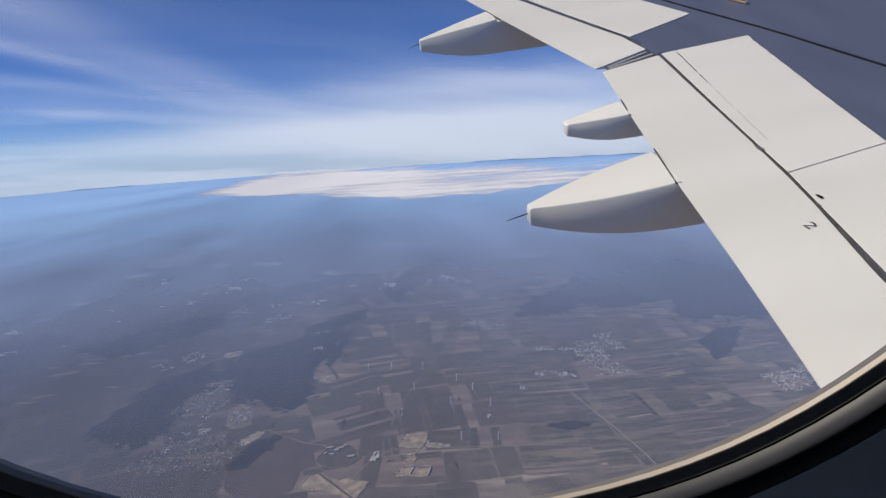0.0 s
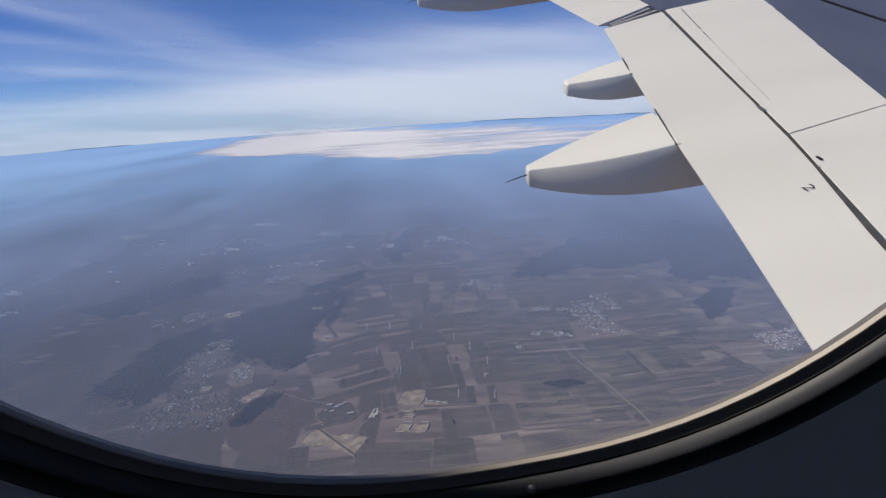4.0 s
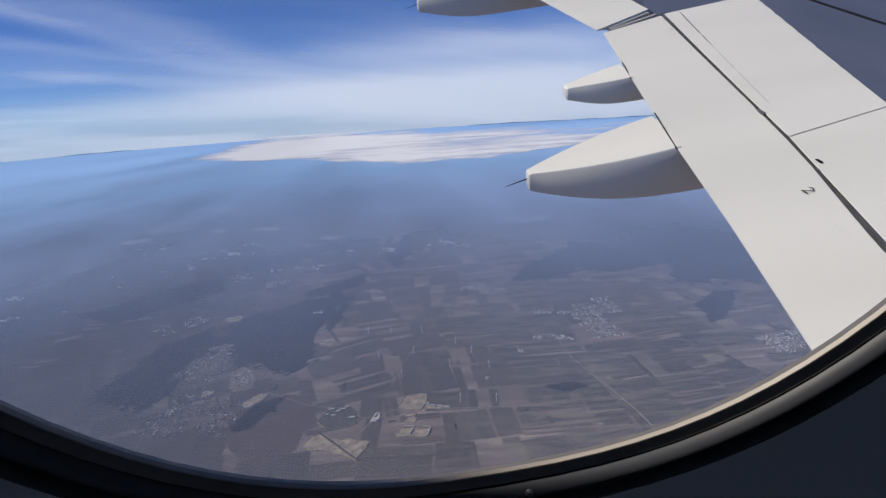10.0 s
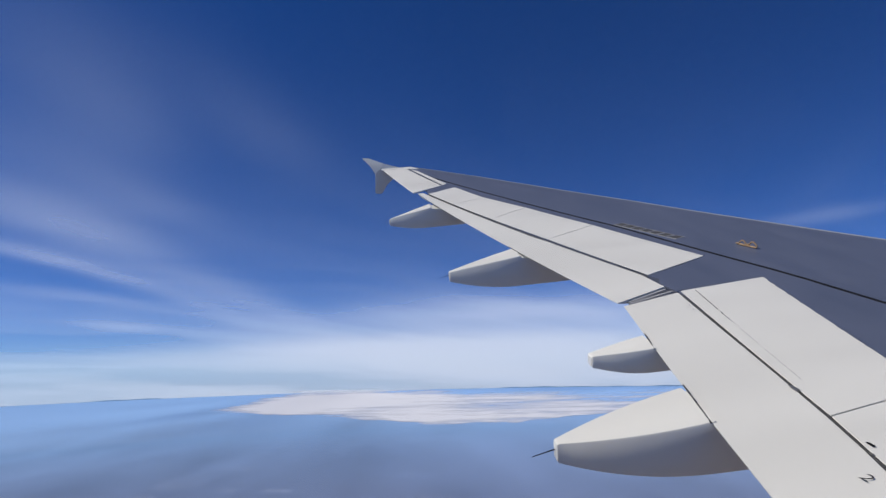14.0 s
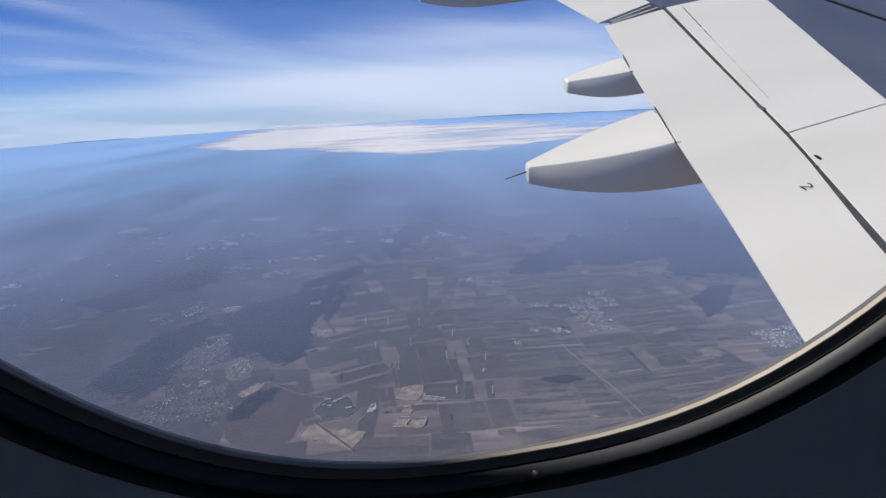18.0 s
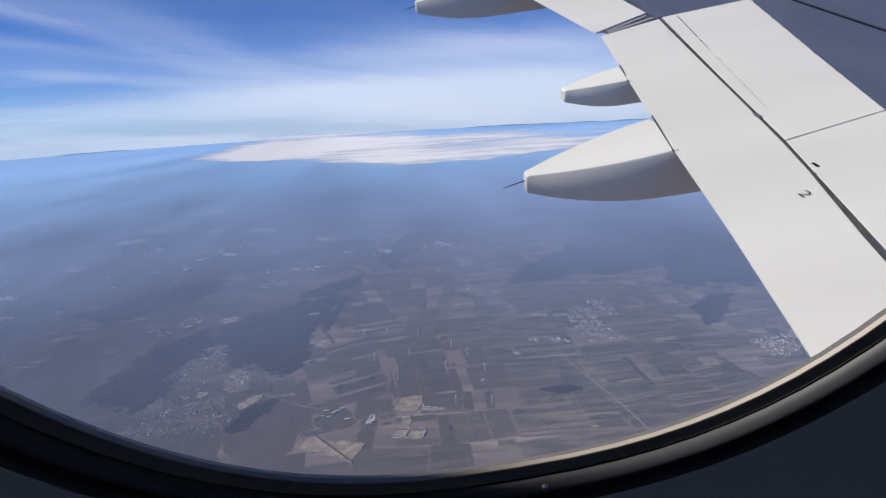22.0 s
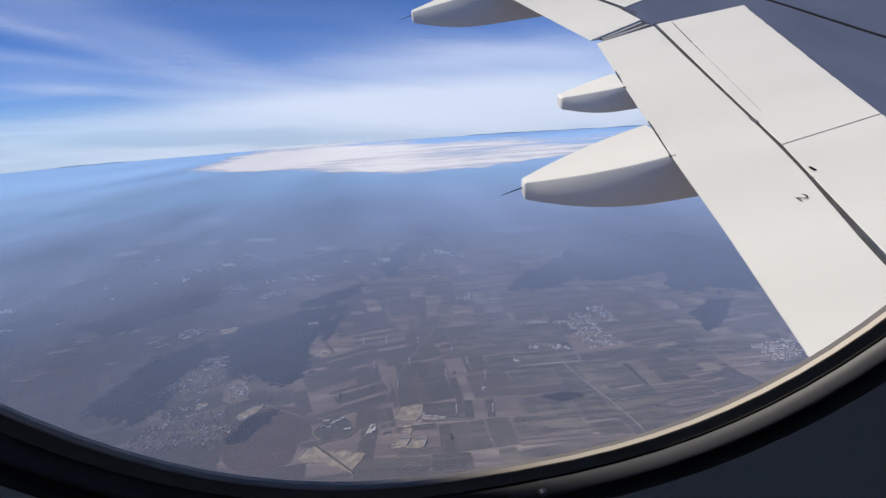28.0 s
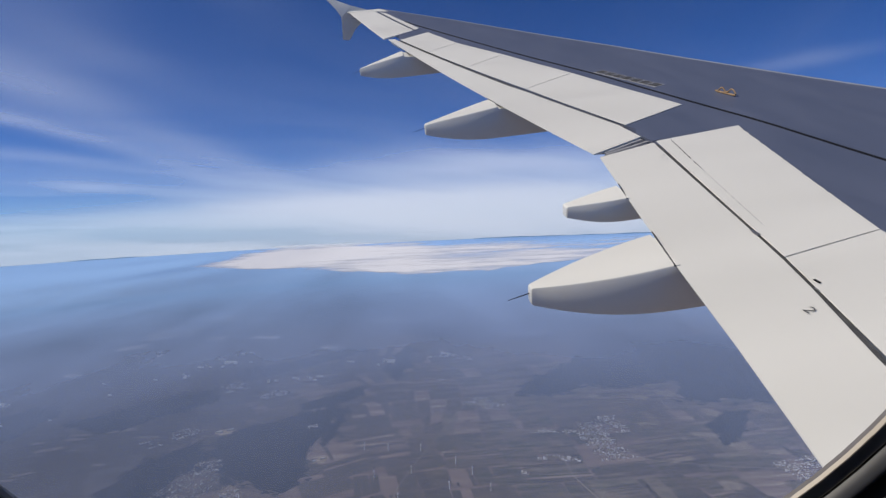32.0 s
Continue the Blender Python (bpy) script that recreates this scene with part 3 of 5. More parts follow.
SPOILERS = [
    [(0.345, 4.215), (1.065, 4.385), (1.505, 6.535), (0.612, 6.35)],
    [(-0.026, 2.15), (0.80, 2.25), (1.064, 4.378), (0.3435, 4.207)],
    [(0.555, 6.895), (1.390, 7.38), (0.799, 9.268), (0.0115, 8.681)],
    [(0.008, 8.69), (0.795, 9.28), (0.189, 10.870), (-0.496, 10.211)],
    [(-0.50, 10.22), (0.185, 10.88), (-0.371, 12.110), (-0.942, 11.571)],
    [(-0.945, 11.58), (-0.375, 12.12), (-0.775, 13.38), (-1.355, 12.86)],
]
for q in SPOILERS:
    part("spoiler", slab(q, 0.007, 0.003, 10, 3, 0.002), WHITE, wing, "white spoiler panel, closed")


def strip(points, width, dz, thick=0.004):
    """A flat band along a line on the wing."""
    rings = []
    for i, p in enumerate(points):
        a, b = Vector(points[max(0, i - 1)]), Vector(points[min(len(points) - 1, i + 1)])
        t = (b - a).normalized()
        nx, ny = -t.y * width / 2, t.x * width / 2
        rings.append([S(p[0] + nx, p[1] + ny, dz), S(p[0] - nx, p[1] - ny, dz), S(p[0] - nx, p[1] - ny, dz - thick), S(p[0] + nx, p[1] + ny, dz - thick)])
    return loft(rings)


def spread(a, b, n):
    return [(a[0] + (b[0] - a[0]) * i / n, a[1] + (b[1] - a[1]) * i / n) for i in range(n + 1)]


seam_x = line([(2.2, 2.75), (5.38, 1.99), (6.58, 1.785), (9.05, 1.10), (12.2, -0.1), (15.5, -1.44)])
part("spar_seam", strip([(seam_x(2.2 + 0.35 * i), 2.2 + 0.35 * i) for i in range(39)], 0.036, -0.001), SEAL, wing, "dark sealant seam along the wing")
part("flap_gap", strip([(inner_gap(2.1 + 0.2 * i) - 0.007, 2.1 + 0.2 * i) for i in range(22)], 0.034, -0.010, 0.02), GAP, wing, "dark gap ahead of the flap")
part("flap_gap", strip([(outer_gap(6.9 + 0.25 * i) - 0.022, 6.9 + 0.25 * i) for i in range(25)], 0.075, -0.020, 0.02), GAP, wing, "dark gap ahead of the flap")
part("aileron_seam", strip(spread((-1.02, 13.73), (-1.70, 16.3), 8), 0.018, 0.008), STEEL, wing)

# end plates and rails between the two flaps
part("flap_bay", slab([(0.12, 6.17), (0.60, 6.345), (0.56, 6.56), (0.10, 6.27)], 0.02, -0.040, 4, 2, 0), SEAL, wing, "dark slot between the two flaps")
for w, width, mat_ in ((0.12, 0.022, STEEL), (0.38, 0.030, SCUFF), (0.62, 0.018, STEEL), (0.84, 0.026, SCUFF)):
    a, b = Vector((0.10, 6.165)).lerp(Vector((0.09, 6.265)), w), Vector((0.59, 6.35)).lerp(Vector((0.53, 6.53)), w)
    part("flap_rail", strip(spread(a, b, 4), width, -0.010 - 0.01 * w, 0.02), mat_, wing, "bare metal seal strip")
part("corner_plate", slab([(0.585, 6.365), (0.66, 6.39), (0.62, 6.80), (0.545, 6.62)], 0.02, -0.001, 3, 2, 0), GREY, wing, "grey corner plate")

# dashed sealant and small fittings
for i in range(44):
    u = i / 44
    if i in (13, 21, 22, 31):
        continue
    p = (0.74 + (0.47 - 0.74) * u, 6.33 + (4.60 - 6.33) * u)
    q = (p[0] - 0.004, p[1] - 0.020 - 0.007 * (i % 3))
    part("sealant_dash", strip([p, q], (0.0075 if i < 19 else 0.0030) + 0.0014 * (i % 2), 0.005), SCUFF if i > 16 else INK, wing)
part("hinge_cover", bevel(box(bmesh.new(), S(0.372, 4.53, -0.004), (0.030, 0.085, 0.014)), 0.005), STEEL, wing, "small dark hinge cover")
part("hinge_cover", bevel(box(bmesh.new(), S(0.326, 3.94, 0.006), (0.018, 0.046, 0.006)), 0.006), SEAL, wing, "small dark hinge cover")
part("hinge_cover", bevel(box(bmesh.new(), S(0.286, 3.88, -0.004), (0.018, 0.045, 0.010)), 0.006), STEEL, wing, "small dark hinge cover")
for x, y, w in ((0.078, 3.53, 0.0045), (0.070, 3.508, 0.003), (0.074, 3.47, 0.0035), (0.066, 3.425, 0.005), (0.072, 3.41, 0.0025)):
    part("paint_chip", strip([(x, y), (x, y - 0.004)], w, -0.002), SCUFF, wing)
for x, y in ((0.52, 6.02), (0.48, 5.97), (0.50, 5.92)):
    part("paint_chip", strip([(x, y), (x - 0.012, y - 0.03)], 0.008, -0.002), SCUFF, wing)

for i in range(22):
    u = RNG.random()
    p = (1.50 + (1.075 - 1.50) * u - 0.006, 6.52 + (4.40 - 6.52) * u)
    part("paint_chip", strip([p, (p[0] - 0.004, p[1] - RNG.uniform(0.02, 0.07))], RNG.uniform(0.004, 0.014), 0.0045, 0.003), GREY, wing)
# row of vent plates
for i in range(7):
    a, b = (1.17 + 0.057 * i + 0.004, 9.24 - 0.148 * i - 0.01), (1.17 + 0.057 * (i + 1) - 0.004, 9.24 - 0.148 * (i + 1) + 0.01)
    vent = part("vent_plate", strip([(a[0] - 0.02, a[1]), (b[0] - 0.02, b[1])], 0.16, 0.0, 0.006), SCUFF, wing, "small pale-edged vent plate")
    part("vent_opening", strip([(a[0] - 0.014, a[1] - 0.012), (b[0] - 0.026, b[1] + 0.012)], 0.125, 0.003, 0.006), GAP, vent)

# escape-rope anchor in ochre paint
anchor = bmesh.new()
rise = (0.012, 0.014, 0.052, 0.060, 0.022, 0.028, 0.066, 0.060, 0.024)
knots = [(1.975 + 0.010 * k, 7.745 - 0.034 * k, z) for k, z in enumerate(rise)]
for p, q in zip(knots, knots[1:]):
    rod(anchor, S(*p), S(*q), 0.0085, 0.0085, 6)
rod(anchor, S(1.985, 7.73, 0.008), S(2.050, 7.475, 0.010), 0.012, 0.010, 6)
part("rope_anchor", anchor, YELLOW, wing, "ochre escape-rope anchor on the grey skin")


def lettering(name, text, size, m, material, parent, label=""):
    cu = bpy.data.curves.new(name, "FONT")
    cu.body, cu.size, cu.extrude, cu.align_x, cu.align_y = text, size, 0.001, "CENTER", "CENTER"
    cu.offset = -0.0019
    tmp = bpy.data.objects.new(name, cu)
    me = bpy.data.meshes.new_from_object(tmp)
    bpy.data.objects.remove(tmp)
    me.materials.clear()
    me.materials.append(material)
    ob = new(name, me)
    ob.parent = parent
    ob.matrix_local = m
    return tagged(ob, label)


lettering("stencil_number", "2", 0.092, Matrix.Translation(S(0.12, 3.72, 0.003)) @ Matrix.Rotation(0.096, 4, "X") @ Matrix.Rotation(radians(-74), 4, "Z"), INK, wing, "black stencilled numeral 2 on the flap")


def fairing(y, xs, top, low, half, tip_round, tilt):
    """A canoe-shaped flap-track fairing with a flat top, soft shoulders and a blunt tail."""
    rings = []
    n = len(xs)
    for x, zt, zb, w, lean in zip(xs, top, low, half, tilt):
        h = zt - zb
        r = min(0.07 * h, 0.10 * w)
        sec = [(-w, zb + h * 0.45), (-w * 0.97, zt - r), (-w * 0.97 + r * 0.35, zt - r * 0.3), (-w * 0.97 + r * 1.2, zt), (w * 0.97 - r * 1.2, zt), (w * 0.97 - r * 0.35, zt - r * 0.3), (w * 0.97, zt - r), (w, zb + h * 0.45),
               (w * 0.985, zb + h * 0.09), (w * 0.93, zb + h * 0.015), (w * 0.4, zb), (-w * 0.4, zb), (-w * 0.93, zb + h * 0.015), (-w * 0.985, zb + h * 0.09)]
        rings.append([(x, y + s, z + lean * s * (z - zb) / h) for s, z in sec])
    last = rings[-1]
    cx = sum(p[0] for p in last) / len(last)
    cz = sum(p[2] for p in last) / len(last)
    for grow, sc in ((0.35, 0.97), (0.75, 0.88), (1.0, 0.70)):
        rings.append([(cx - tip_round * grow, y + (p[1] - y) * sc, cz + (p[2] - cz) * sc) for p in last])
    return loft(rings)


def add_fairing(y, x_front, x_te, x_tip, z_te, z_tip, low_te, low_tip, half_te, half_tip, tip_round, wick=True, bend=2.4, belly=0.020, flare=1.9):
    xs, top, low, half, tilt = [], [], [], [], []
    slope = 0.091 + 0.008 * (y - 2)
    ahead = [x_front + (x_te + 0.012 - x_front) * i / 4 for i in range(5)]
    for x in ahead + [x_te + (x_tip - x_te) * i / 11 for i in range(12)]:
        xs.append(x)
        tilt.append(slope * min(1.0, max(0.0, (x - x_tip) / (x_te - x_tip))))
        if x > x_te:
            v = (x - x_te) / (x_front - x_te)
            top.append(z_te - 0.030 - 0.10 * v)
            low.append(low_te + 0.02 * v)
            half.append(half_te * (1 - 0.25 * v * v))
        else:
            v = (x_te - x) / (x_te - x_tip)
            top.append(z_te - 0.008 + (z_tip - z_te + 0.008) * (0.92 * v + 0.08 * v ** 2))
            low.append(low_te + (low_tip - low_te) * v ** bend - belly * math.sin(v * math.pi))
            half.append(half_te + (half_tip - half_te) * v ** flare)
    body = part("flap_track_fairing", fairing(y, xs, top, low, half, tip_round, tilt), WHITE, wing, "white flap-track fairing under the trailing edge", True)
    body.data.set_sharp_from_angle(angle=radians(28))
    if wick:
        bm = bmesh.new()
        rod(bm, (x_tip - tip_round + 0.01, y, z_tip - 0.045), (x_tip - tip_round - 0.13, y, z_tip - 0.078), 0.004, 0.002)
        part("static_wick", bm, SEAL, body, "thin dark static discharge wick")
        side = y - half_tip * 1.25 - 0.012
        part("panel_line", rod(bmesh.new(), (x_tip + 0.16, side, z_tip - 0.01), (x_tip + 0.16, side, low_tip + 0.02), 0.0015, 0.0015), SCUFF, body)
    # shut line where the flap's edge lies on the fairing
    te = inner_te if y < 6 else outer_te
    bm = rod(bmesh.new(), (te(y - half_te) - 0.010, y - half_te * 0.97, z_te - 0.016 - slope * half_te), (te(y + half_te) - 0.010, y + half_te * 0.97, z_te - 0.002 + slope * half_te), 0.0055, 0.0045, 6)
    part("shut_line", bm, GAP, body, "dark gap beside the flap")
    for k in range(5):
        v = 0.06 + 0.19 * k
        x = x_te + (x_tip - x_te) * v
        w = half_te + (half_tip - half_te) * v ** flare
        z = z_te + (z_tip - z_te) * v - 0.075 * (1 - 0.4 * v) - slope * w * (1 - v)
        part("rivet", rod(bmesh.new(), (x, y - w * 0.985, z), (x, y - w * 0.94, z), 0.0028, 0.0028, 6), SCUFF, body)


add_fairing(4.46, 0.9, -0.245, -1.045, 0.266, 0.118, -0.066, 0.002, 0.205, 0.040, 0.02, True, 2.2, 0.002, 2.2)
add_fairing(5.34, 0.7, -0.13, -0.535, 0.366, 0.302, 0.165, 0.208, 0.125, 0.055, 0.035, False, 2.0, 0.005)
add_fairing(8.24, 0.6, -0.50, -1.33, 0.728, 0.545, 0.325, 0.420, 0.205, 0.062, 0.02, True, 1.9, 0.010)
add_fairing(11.80, -0.4, -1.38, -2.13, 1.268, 1.07, 0.865, 0.945, 0.19, 0.06, 0.02, True, 2.2, 0.008)


def fence_mesh():
    """The wing-tip fence: an arrow-shaped plate above and below the tip."""
    z0 = surf(16.6) - 0.05
    outline = [(-1.60, z0 - 0.02), (-1.95, z0 + 0.06), (-2.35, z0 + 0.19), (-2.76, z0 + 0.37), (-2.93, z0 + 0.385), (-2.72, z0 + 0.14), (-2.60, z0 - 0.06), (-2.62, z0 - 0.35),
               (-2.64, z0 - 0.58), (-2.47, z0 - 0.60), (-2.30, z0 - 0.36), (-2.02, z0 - 0.14), (-1.70, z0 - 0.07)]
    bm = bmesh.new()
    a = [bm.verts.new((x, 16.56 + 0.42 * max(0, z - z0), z)) for x, z in outline]
    b = [bm.verts.new((x, 16.60 + 0.42 * max(0, z - z0), z)) for x, z in outline]
    bm.faces.new(a)
    bm.faces.new(b[::-1])
    for i in range(len(a)):
        j = (i + 1) % len(a)
        bm.faces.new((a[i], b[i], b[j], a[j]))
    bmesh.ops.recalc_face_normals(bm, faces=bm.faces)
    return bevel(bm, 0.012, 2, 60)


fence = part("wing_tip_fence", fence_mesh(), WHITE, wing, "white wing-tip fence")
for y in (14.3, 14.8, 15.3, 15.8):
    bm = rod(bmesh.new(), S(outer_te(y) + 0.02, y, -0.02), S(outer_te(y) - 0.14, y, -0.03), 0.004, 0.002)
    part("static_wick", bm, SEAL, wing, "thin dark static discharge wick")
for z in (-0.1, -0.55):
    part("static_wick", rod(bmesh.new(), (-2.60, 16.6, surf(16.6) + z), (-2.78, 16.6, surf(16.6) + z - 0.01), 0.004, 0.002), SEAL, fence)


# ---- the cabin window ----
WX, WZ, WA, WB, WN = -1.7642, 1.6162, 0.132, 0.1925, 2.435


def oval(grow, y, n=96):
    """One ring of the window's rounded outline, widened by grow metres."""
    out = []
    for i in range(n):
        a = 2 * math.pi * i / n
        c, s = math.cos(a), math.sin(a)
        out.append(Vector((WX + (WA + grow) * math.copysign(abs(c) ** (2 / WN), c), y, WZ + (WB + grow) * math.copysign(abs(s) ** (2 / WN), s))))
    return out


def ring_part(name, profile, material, parent, label=""):
    """A moulding that runs round the window; profile: (outward, Y) points of a closed section."""
    rings = [oval(g, y) for g, y in profile]
    return part(name, loft(rings + [rings[0]], True, False), material, parent, label, True)


window = tagged(new("window_1"), "oval airliner cabin window with a glossy grey plastic surround", "window", kind="structure")
window.matrix_world = PLANE
ring_part("retainer_lip", [(0.0, 1.6400), (0.0002, 1.6394), (0.0003, 1.6391), (0.0006, 1.6390), (0.0008, 1.6395), (0.0080, 1.6430), (0.0045, 1.6425)], LIP, window, "cream edge of the pane's retainer")
ring_part("gasket", [(0.0009, 1.6397), (0.0024, 1.6394), (0.0040, 1.6384), (0.0044, 1.6392), (0.0046, 1.6432), (0.0030, 1.6432)], GASKET, window, "dark rubber gasket")
ring_part("window_frame", [(0.0046, 1.6390), (0.0047, 1.6381), (0.0049, 1.6372), (0.0053, 1.6365), (0.0058, 1.6359), (0.0064, 1.6355), (0.0070, 1.6354), (0.0077, 1.6355), (0.0083, 1.6359), (0.0088, 1.6365), (0.0092, 1.6372), (0.0094, 1.6381), (0.0095, 1.6390), (0.0094, 1.644), (0.0047, 1.644)], TRIM, window, "glossy grey plastic window frame")
ring_part("shadow_gap", [(0.0095, 1.6385), (0.0107, 1.6382), (0.0107, 1.644), (0.0095, 1.644)], GASKET, window)
ring_part("outer_bead", [(0.0107, 1.6376), (0.0108, 1.6367), (0.0110, 1.6360), (0.0113, 1.6353), (0.0117, 1.6349), (0.0122, 1.6348), (0.0127, 1.6349), (0.0131, 1.6353), (0.0134, 1.6360), (0.0136, 1.6367), (0.0137, 1.6376), (0.0136, 1.644), (0.0108, 1.644)], TRIM, window, "rounded plastic bead round the frame")
pane_bm = loft([oval(0.130, 1.656), oval(0.130, 1.661)])
pane = part("pane", pane_bm, PANE, window, "clear acrylic pane with faint smears")
pane.visible_shadow = False
screw_bm = bmesh.new()
sx, sz = WX + 0.006, WZ - WB - 0.0058
bmesh.ops.create_cone(screw_bm, cap_ends=True, segments=16, radius1=0.0012, radius2=0.0009, depth=0.0010, matrix=Matrix.Translation((sx, 1.6357, sz)) @ Matrix.Rotation(radians(90), 4, "X"))
part("breather_stud", screw_bm, CHROME, window, "tiny metal stud at the foot of the pane", True)


def cabin_wall():
    """The lining panel with a real opening for the window, as thick as the fuselage side."""
    rings = [oval(0.0137, 1.645), oval(0.0138, 1.6372), oval(0.0150, 1.6360), oval(0.026, 1.6362), oval(0.060, 1.6366), oval(0.14, 1.636)]
    n = 96
    far = []
    for p in oval(0.14, 1.636, n):
        d = Vector((p.x - WX, 0, p.z - WZ))
        k = 1.25 / max(abs(d.x), abs(d.z))
        far.append(Vector((WX + d.x * k, 1.63, WZ + d.z * k)))
    rings.append(far)
    rings.append([Vector((p.x, 1.74, p.z)) for p in far])
    rings.append(oval(0.32, 1.74))
    rings.append(oval(0.135, 1.664))
    rings.append(rings[0])
    return loft(rings, True, False)


wall = tagged(new("wall_window", mesh_of("wall_window", cabin_wall(), LINER, True)), "pale plastic cabin side panel around the window", "wall", kind="structure")
wall.matrix_world = PLANE


def cabin_panel(name, centre, size, label, category):
    ob = new(name, mesh_of(name, bevel(box(bmesh.new(), centre, size), 0.01), LINER))
    ob.matrix_world = PLANE
    tagged(ob, label, category, kind="structure")


def far_side():
    """The cabin's other side, with its own two window openings."""
    bm = bmesh.new()
    for z, h in ((WZ + 0.79, 1.02), (WZ - 0.79, 1.02)):
        box(bm, (WX, 0.10, z), (2.6, 0.06, h))
    for x, w in ((-1.1, 0.4), (0.0, 0.6), (1.1, 0.4)):
        box(bm, (WX + x, 0.10, WZ), (w, 0.06, 0.56))
    return bm


back = new("wall_back", mesh_of("wall_back", far_side(), LINER))
back.matrix_world = PLANE
tagged(back, "plain cabin lining with window openings across the aisle", "wall", kind="structure")
cabin_panel("wall_fore", (WX + 1.28, 0.85, WZ), (0.06, 1.6, 2.6), "plain cabin lining ahead", "wall")
cabin_panel("wall_aft", (WX - 1.28, 0.85, WZ), (0.06, 1.6, 2.6), "plain cabin lining aft", "wall")
cabin_panel("ceiling", (WX, 0.85, WZ + 1.28), (2.6, 1.6, 0.06), "plain cabin ceiling panel", "ceiling")
cabin_panel("floor", (WX, 0.85, WZ - 1.28), (2.6, 1.6, 0.06), "plain cabin floor panel", "floor")


# ---- things on the land ----
def on_land(x, y, dz=0.0):
    return Vector((x, y, GROUND_Z + dz))


def turbine():
    """A wind turbine with a tapered tower, nacelle, hub and three blades."""
    t = tagged(new("wind_turbine"), "tall white three-bladed wind turbine standing in fields", "wind turbine", "wind farm")
    part("tower", rod(bmesh.new(), (0, 0, 0), (0, 0, 6.6), 0.34, 0.20, 12), TURBINE, t, "", True)
    part("nacelle", bevel(box(bmesh.new(), (0, 0.15, 6.75), (0.36, 0.9, 0.38)), 0.08), TURBINE, t)
    hub = part("hub", rod(bmesh.new(), (0, -0.30, 6.75), (0, -0.62, 6.75), 0.22, 0.08, 12), TURBINE, t, "", True)
    for k in range(3):
        a = radians(90 + 120 * k)
        c, s = math.cos(a), math.sin(a)
        rings = []
        for r, w, th in ((0.1, 0.14, 0.14), (0.5, 0.20, 0.12), (0.9, 0.26, 0.08), (2.0, 0.18, 0.05), (3.2, 0.08, 0.02)):
            rings.append([Vector((r * c - q * s, -0.45 + e, 6.75 + r * s + q * c)) for q, e in ((-w * 0.4, 0), (0, th), (w, 0), (0, -th))])
        part("blade", loft(rings), TURBINE, hub)
    return t


TURBINES = [(-69.5, 539.8, 10), (-45.7, 535.8, 75), (-13.5, 530.5, 40), (-54.5, 479.5, 25), (-21.7, 484.1, 60), (18.8, 497.8, 100), (32.3, 475.7, 5),
            (-31.4, 436.7, 85), (10.9, 451.5, 50), (44.8, 443.2, 30), (15.9, 391.2, 110), (44.0, 387.4, 15)]
first = turbine()
for i, (x, y, spin) in enumerate(TURBINES):
    m = Matrix.Translation(on_land(x, y, 0.1)) @ Matrix.Rotation(radians(66 + 9 * math.sin(i * 2.1)), 4, "Z")
    if i == 0:
        first.matrix_world, one = m, first
    else:
        one = copy_thing(first, m)
    rotor = [o for o in one.children if o.name.startswith("hub")][0]
    rotor.matrix_basis = Matrix.Translation((0, 0, 6.75)) @ Matrix.Rotation(radians(spin), 4, "Y") @ Matrix.Translation((0, 0, -6.75))


# outlines of the woods on the map
STANDS = {}
STANDS["great_wood"] = [(127, 677), (154, 748), (191, 800), (224, 862), (254, 958), (303, 1002), (406, 981), (527, 934), (557, 811), (428, 614), (373, 615), (362, 632), (325, 614), (299, 630), (316, 685), (336, 712), (304, 701), (289, 691), (262, 702), (232, 678), (220, 711), (188, 708), (162, 681), (141, 669)]
STANDS["town_wood"] = [(-225, 554), (-215, 616), (-162, 646), (-113, 676), (-112, 608), (-125, 558), (-118, 487), (-127, 458), (-151, 469), (-179, 494), (-201, 500)]
STANDS["strip_wood"] = [(-117, 560), (-113, 602), (-108, 658), (-104, 674), (-103, 621), (-106, 580)]
STANDS["pit_wood"] = [(-158, 373), (-156, 400), (-142, 415), (-127, 420), (-136, 395), (-144, 375)]
STANDS["low_wood"] = [(-295, 490), (-279, 551), (-256, 585), (-227, 557), (-238, 493), (-230, 439), (-252, 415), (-303, 449)]
STANDS["far_wood"] = [(-436, 659), (-385, 711), (-346, 762), (-294, 772), (-282, 713), (-330, 669), (-375, 622)]
STANDS["hill_wood"] = [(-238, 1528), (-187, 1634), (-100, 1566), (-73, 1464), (-153, 1449)]
STANDS["long_wood"] = [(-60, 797), (-56, 896), (-37, 980), (-31, 920), (-40, 823), (-48, 760)]
STANDS["edge_wood"] = [(-546, 679), (-519, 737), (-471, 695), (-471, 630), (-489, 600)]
STANDS["haze_wood"] = [(-303, 852), (-193, 930), (-122, 995), (-108, 956), (-183, 873), (-272, 809)]
STANDS["dark_belt"] = [(-164, 690), (-124, 717), (-97, 749), (-87, 721), (-119, 681), (-153, 666)]
STANDS["side_wood"] = [(283, 555), (317, 585), (346, 589), (305, 527), (274, 502)]
STANDS["field_wood"] = [(85, 405), (109, 409), (120, 400), (100, 394)]


def inside(x, y, poly):
    hit = False
    for (ax, ay), (bx, by) in zip(poly, poly[1:] + poly[:1]):
        if (ay > y) != (by > y) and x < ax + (bx - ax) * (y - ay) / (by - ay):
            hit = not hit
    return hit


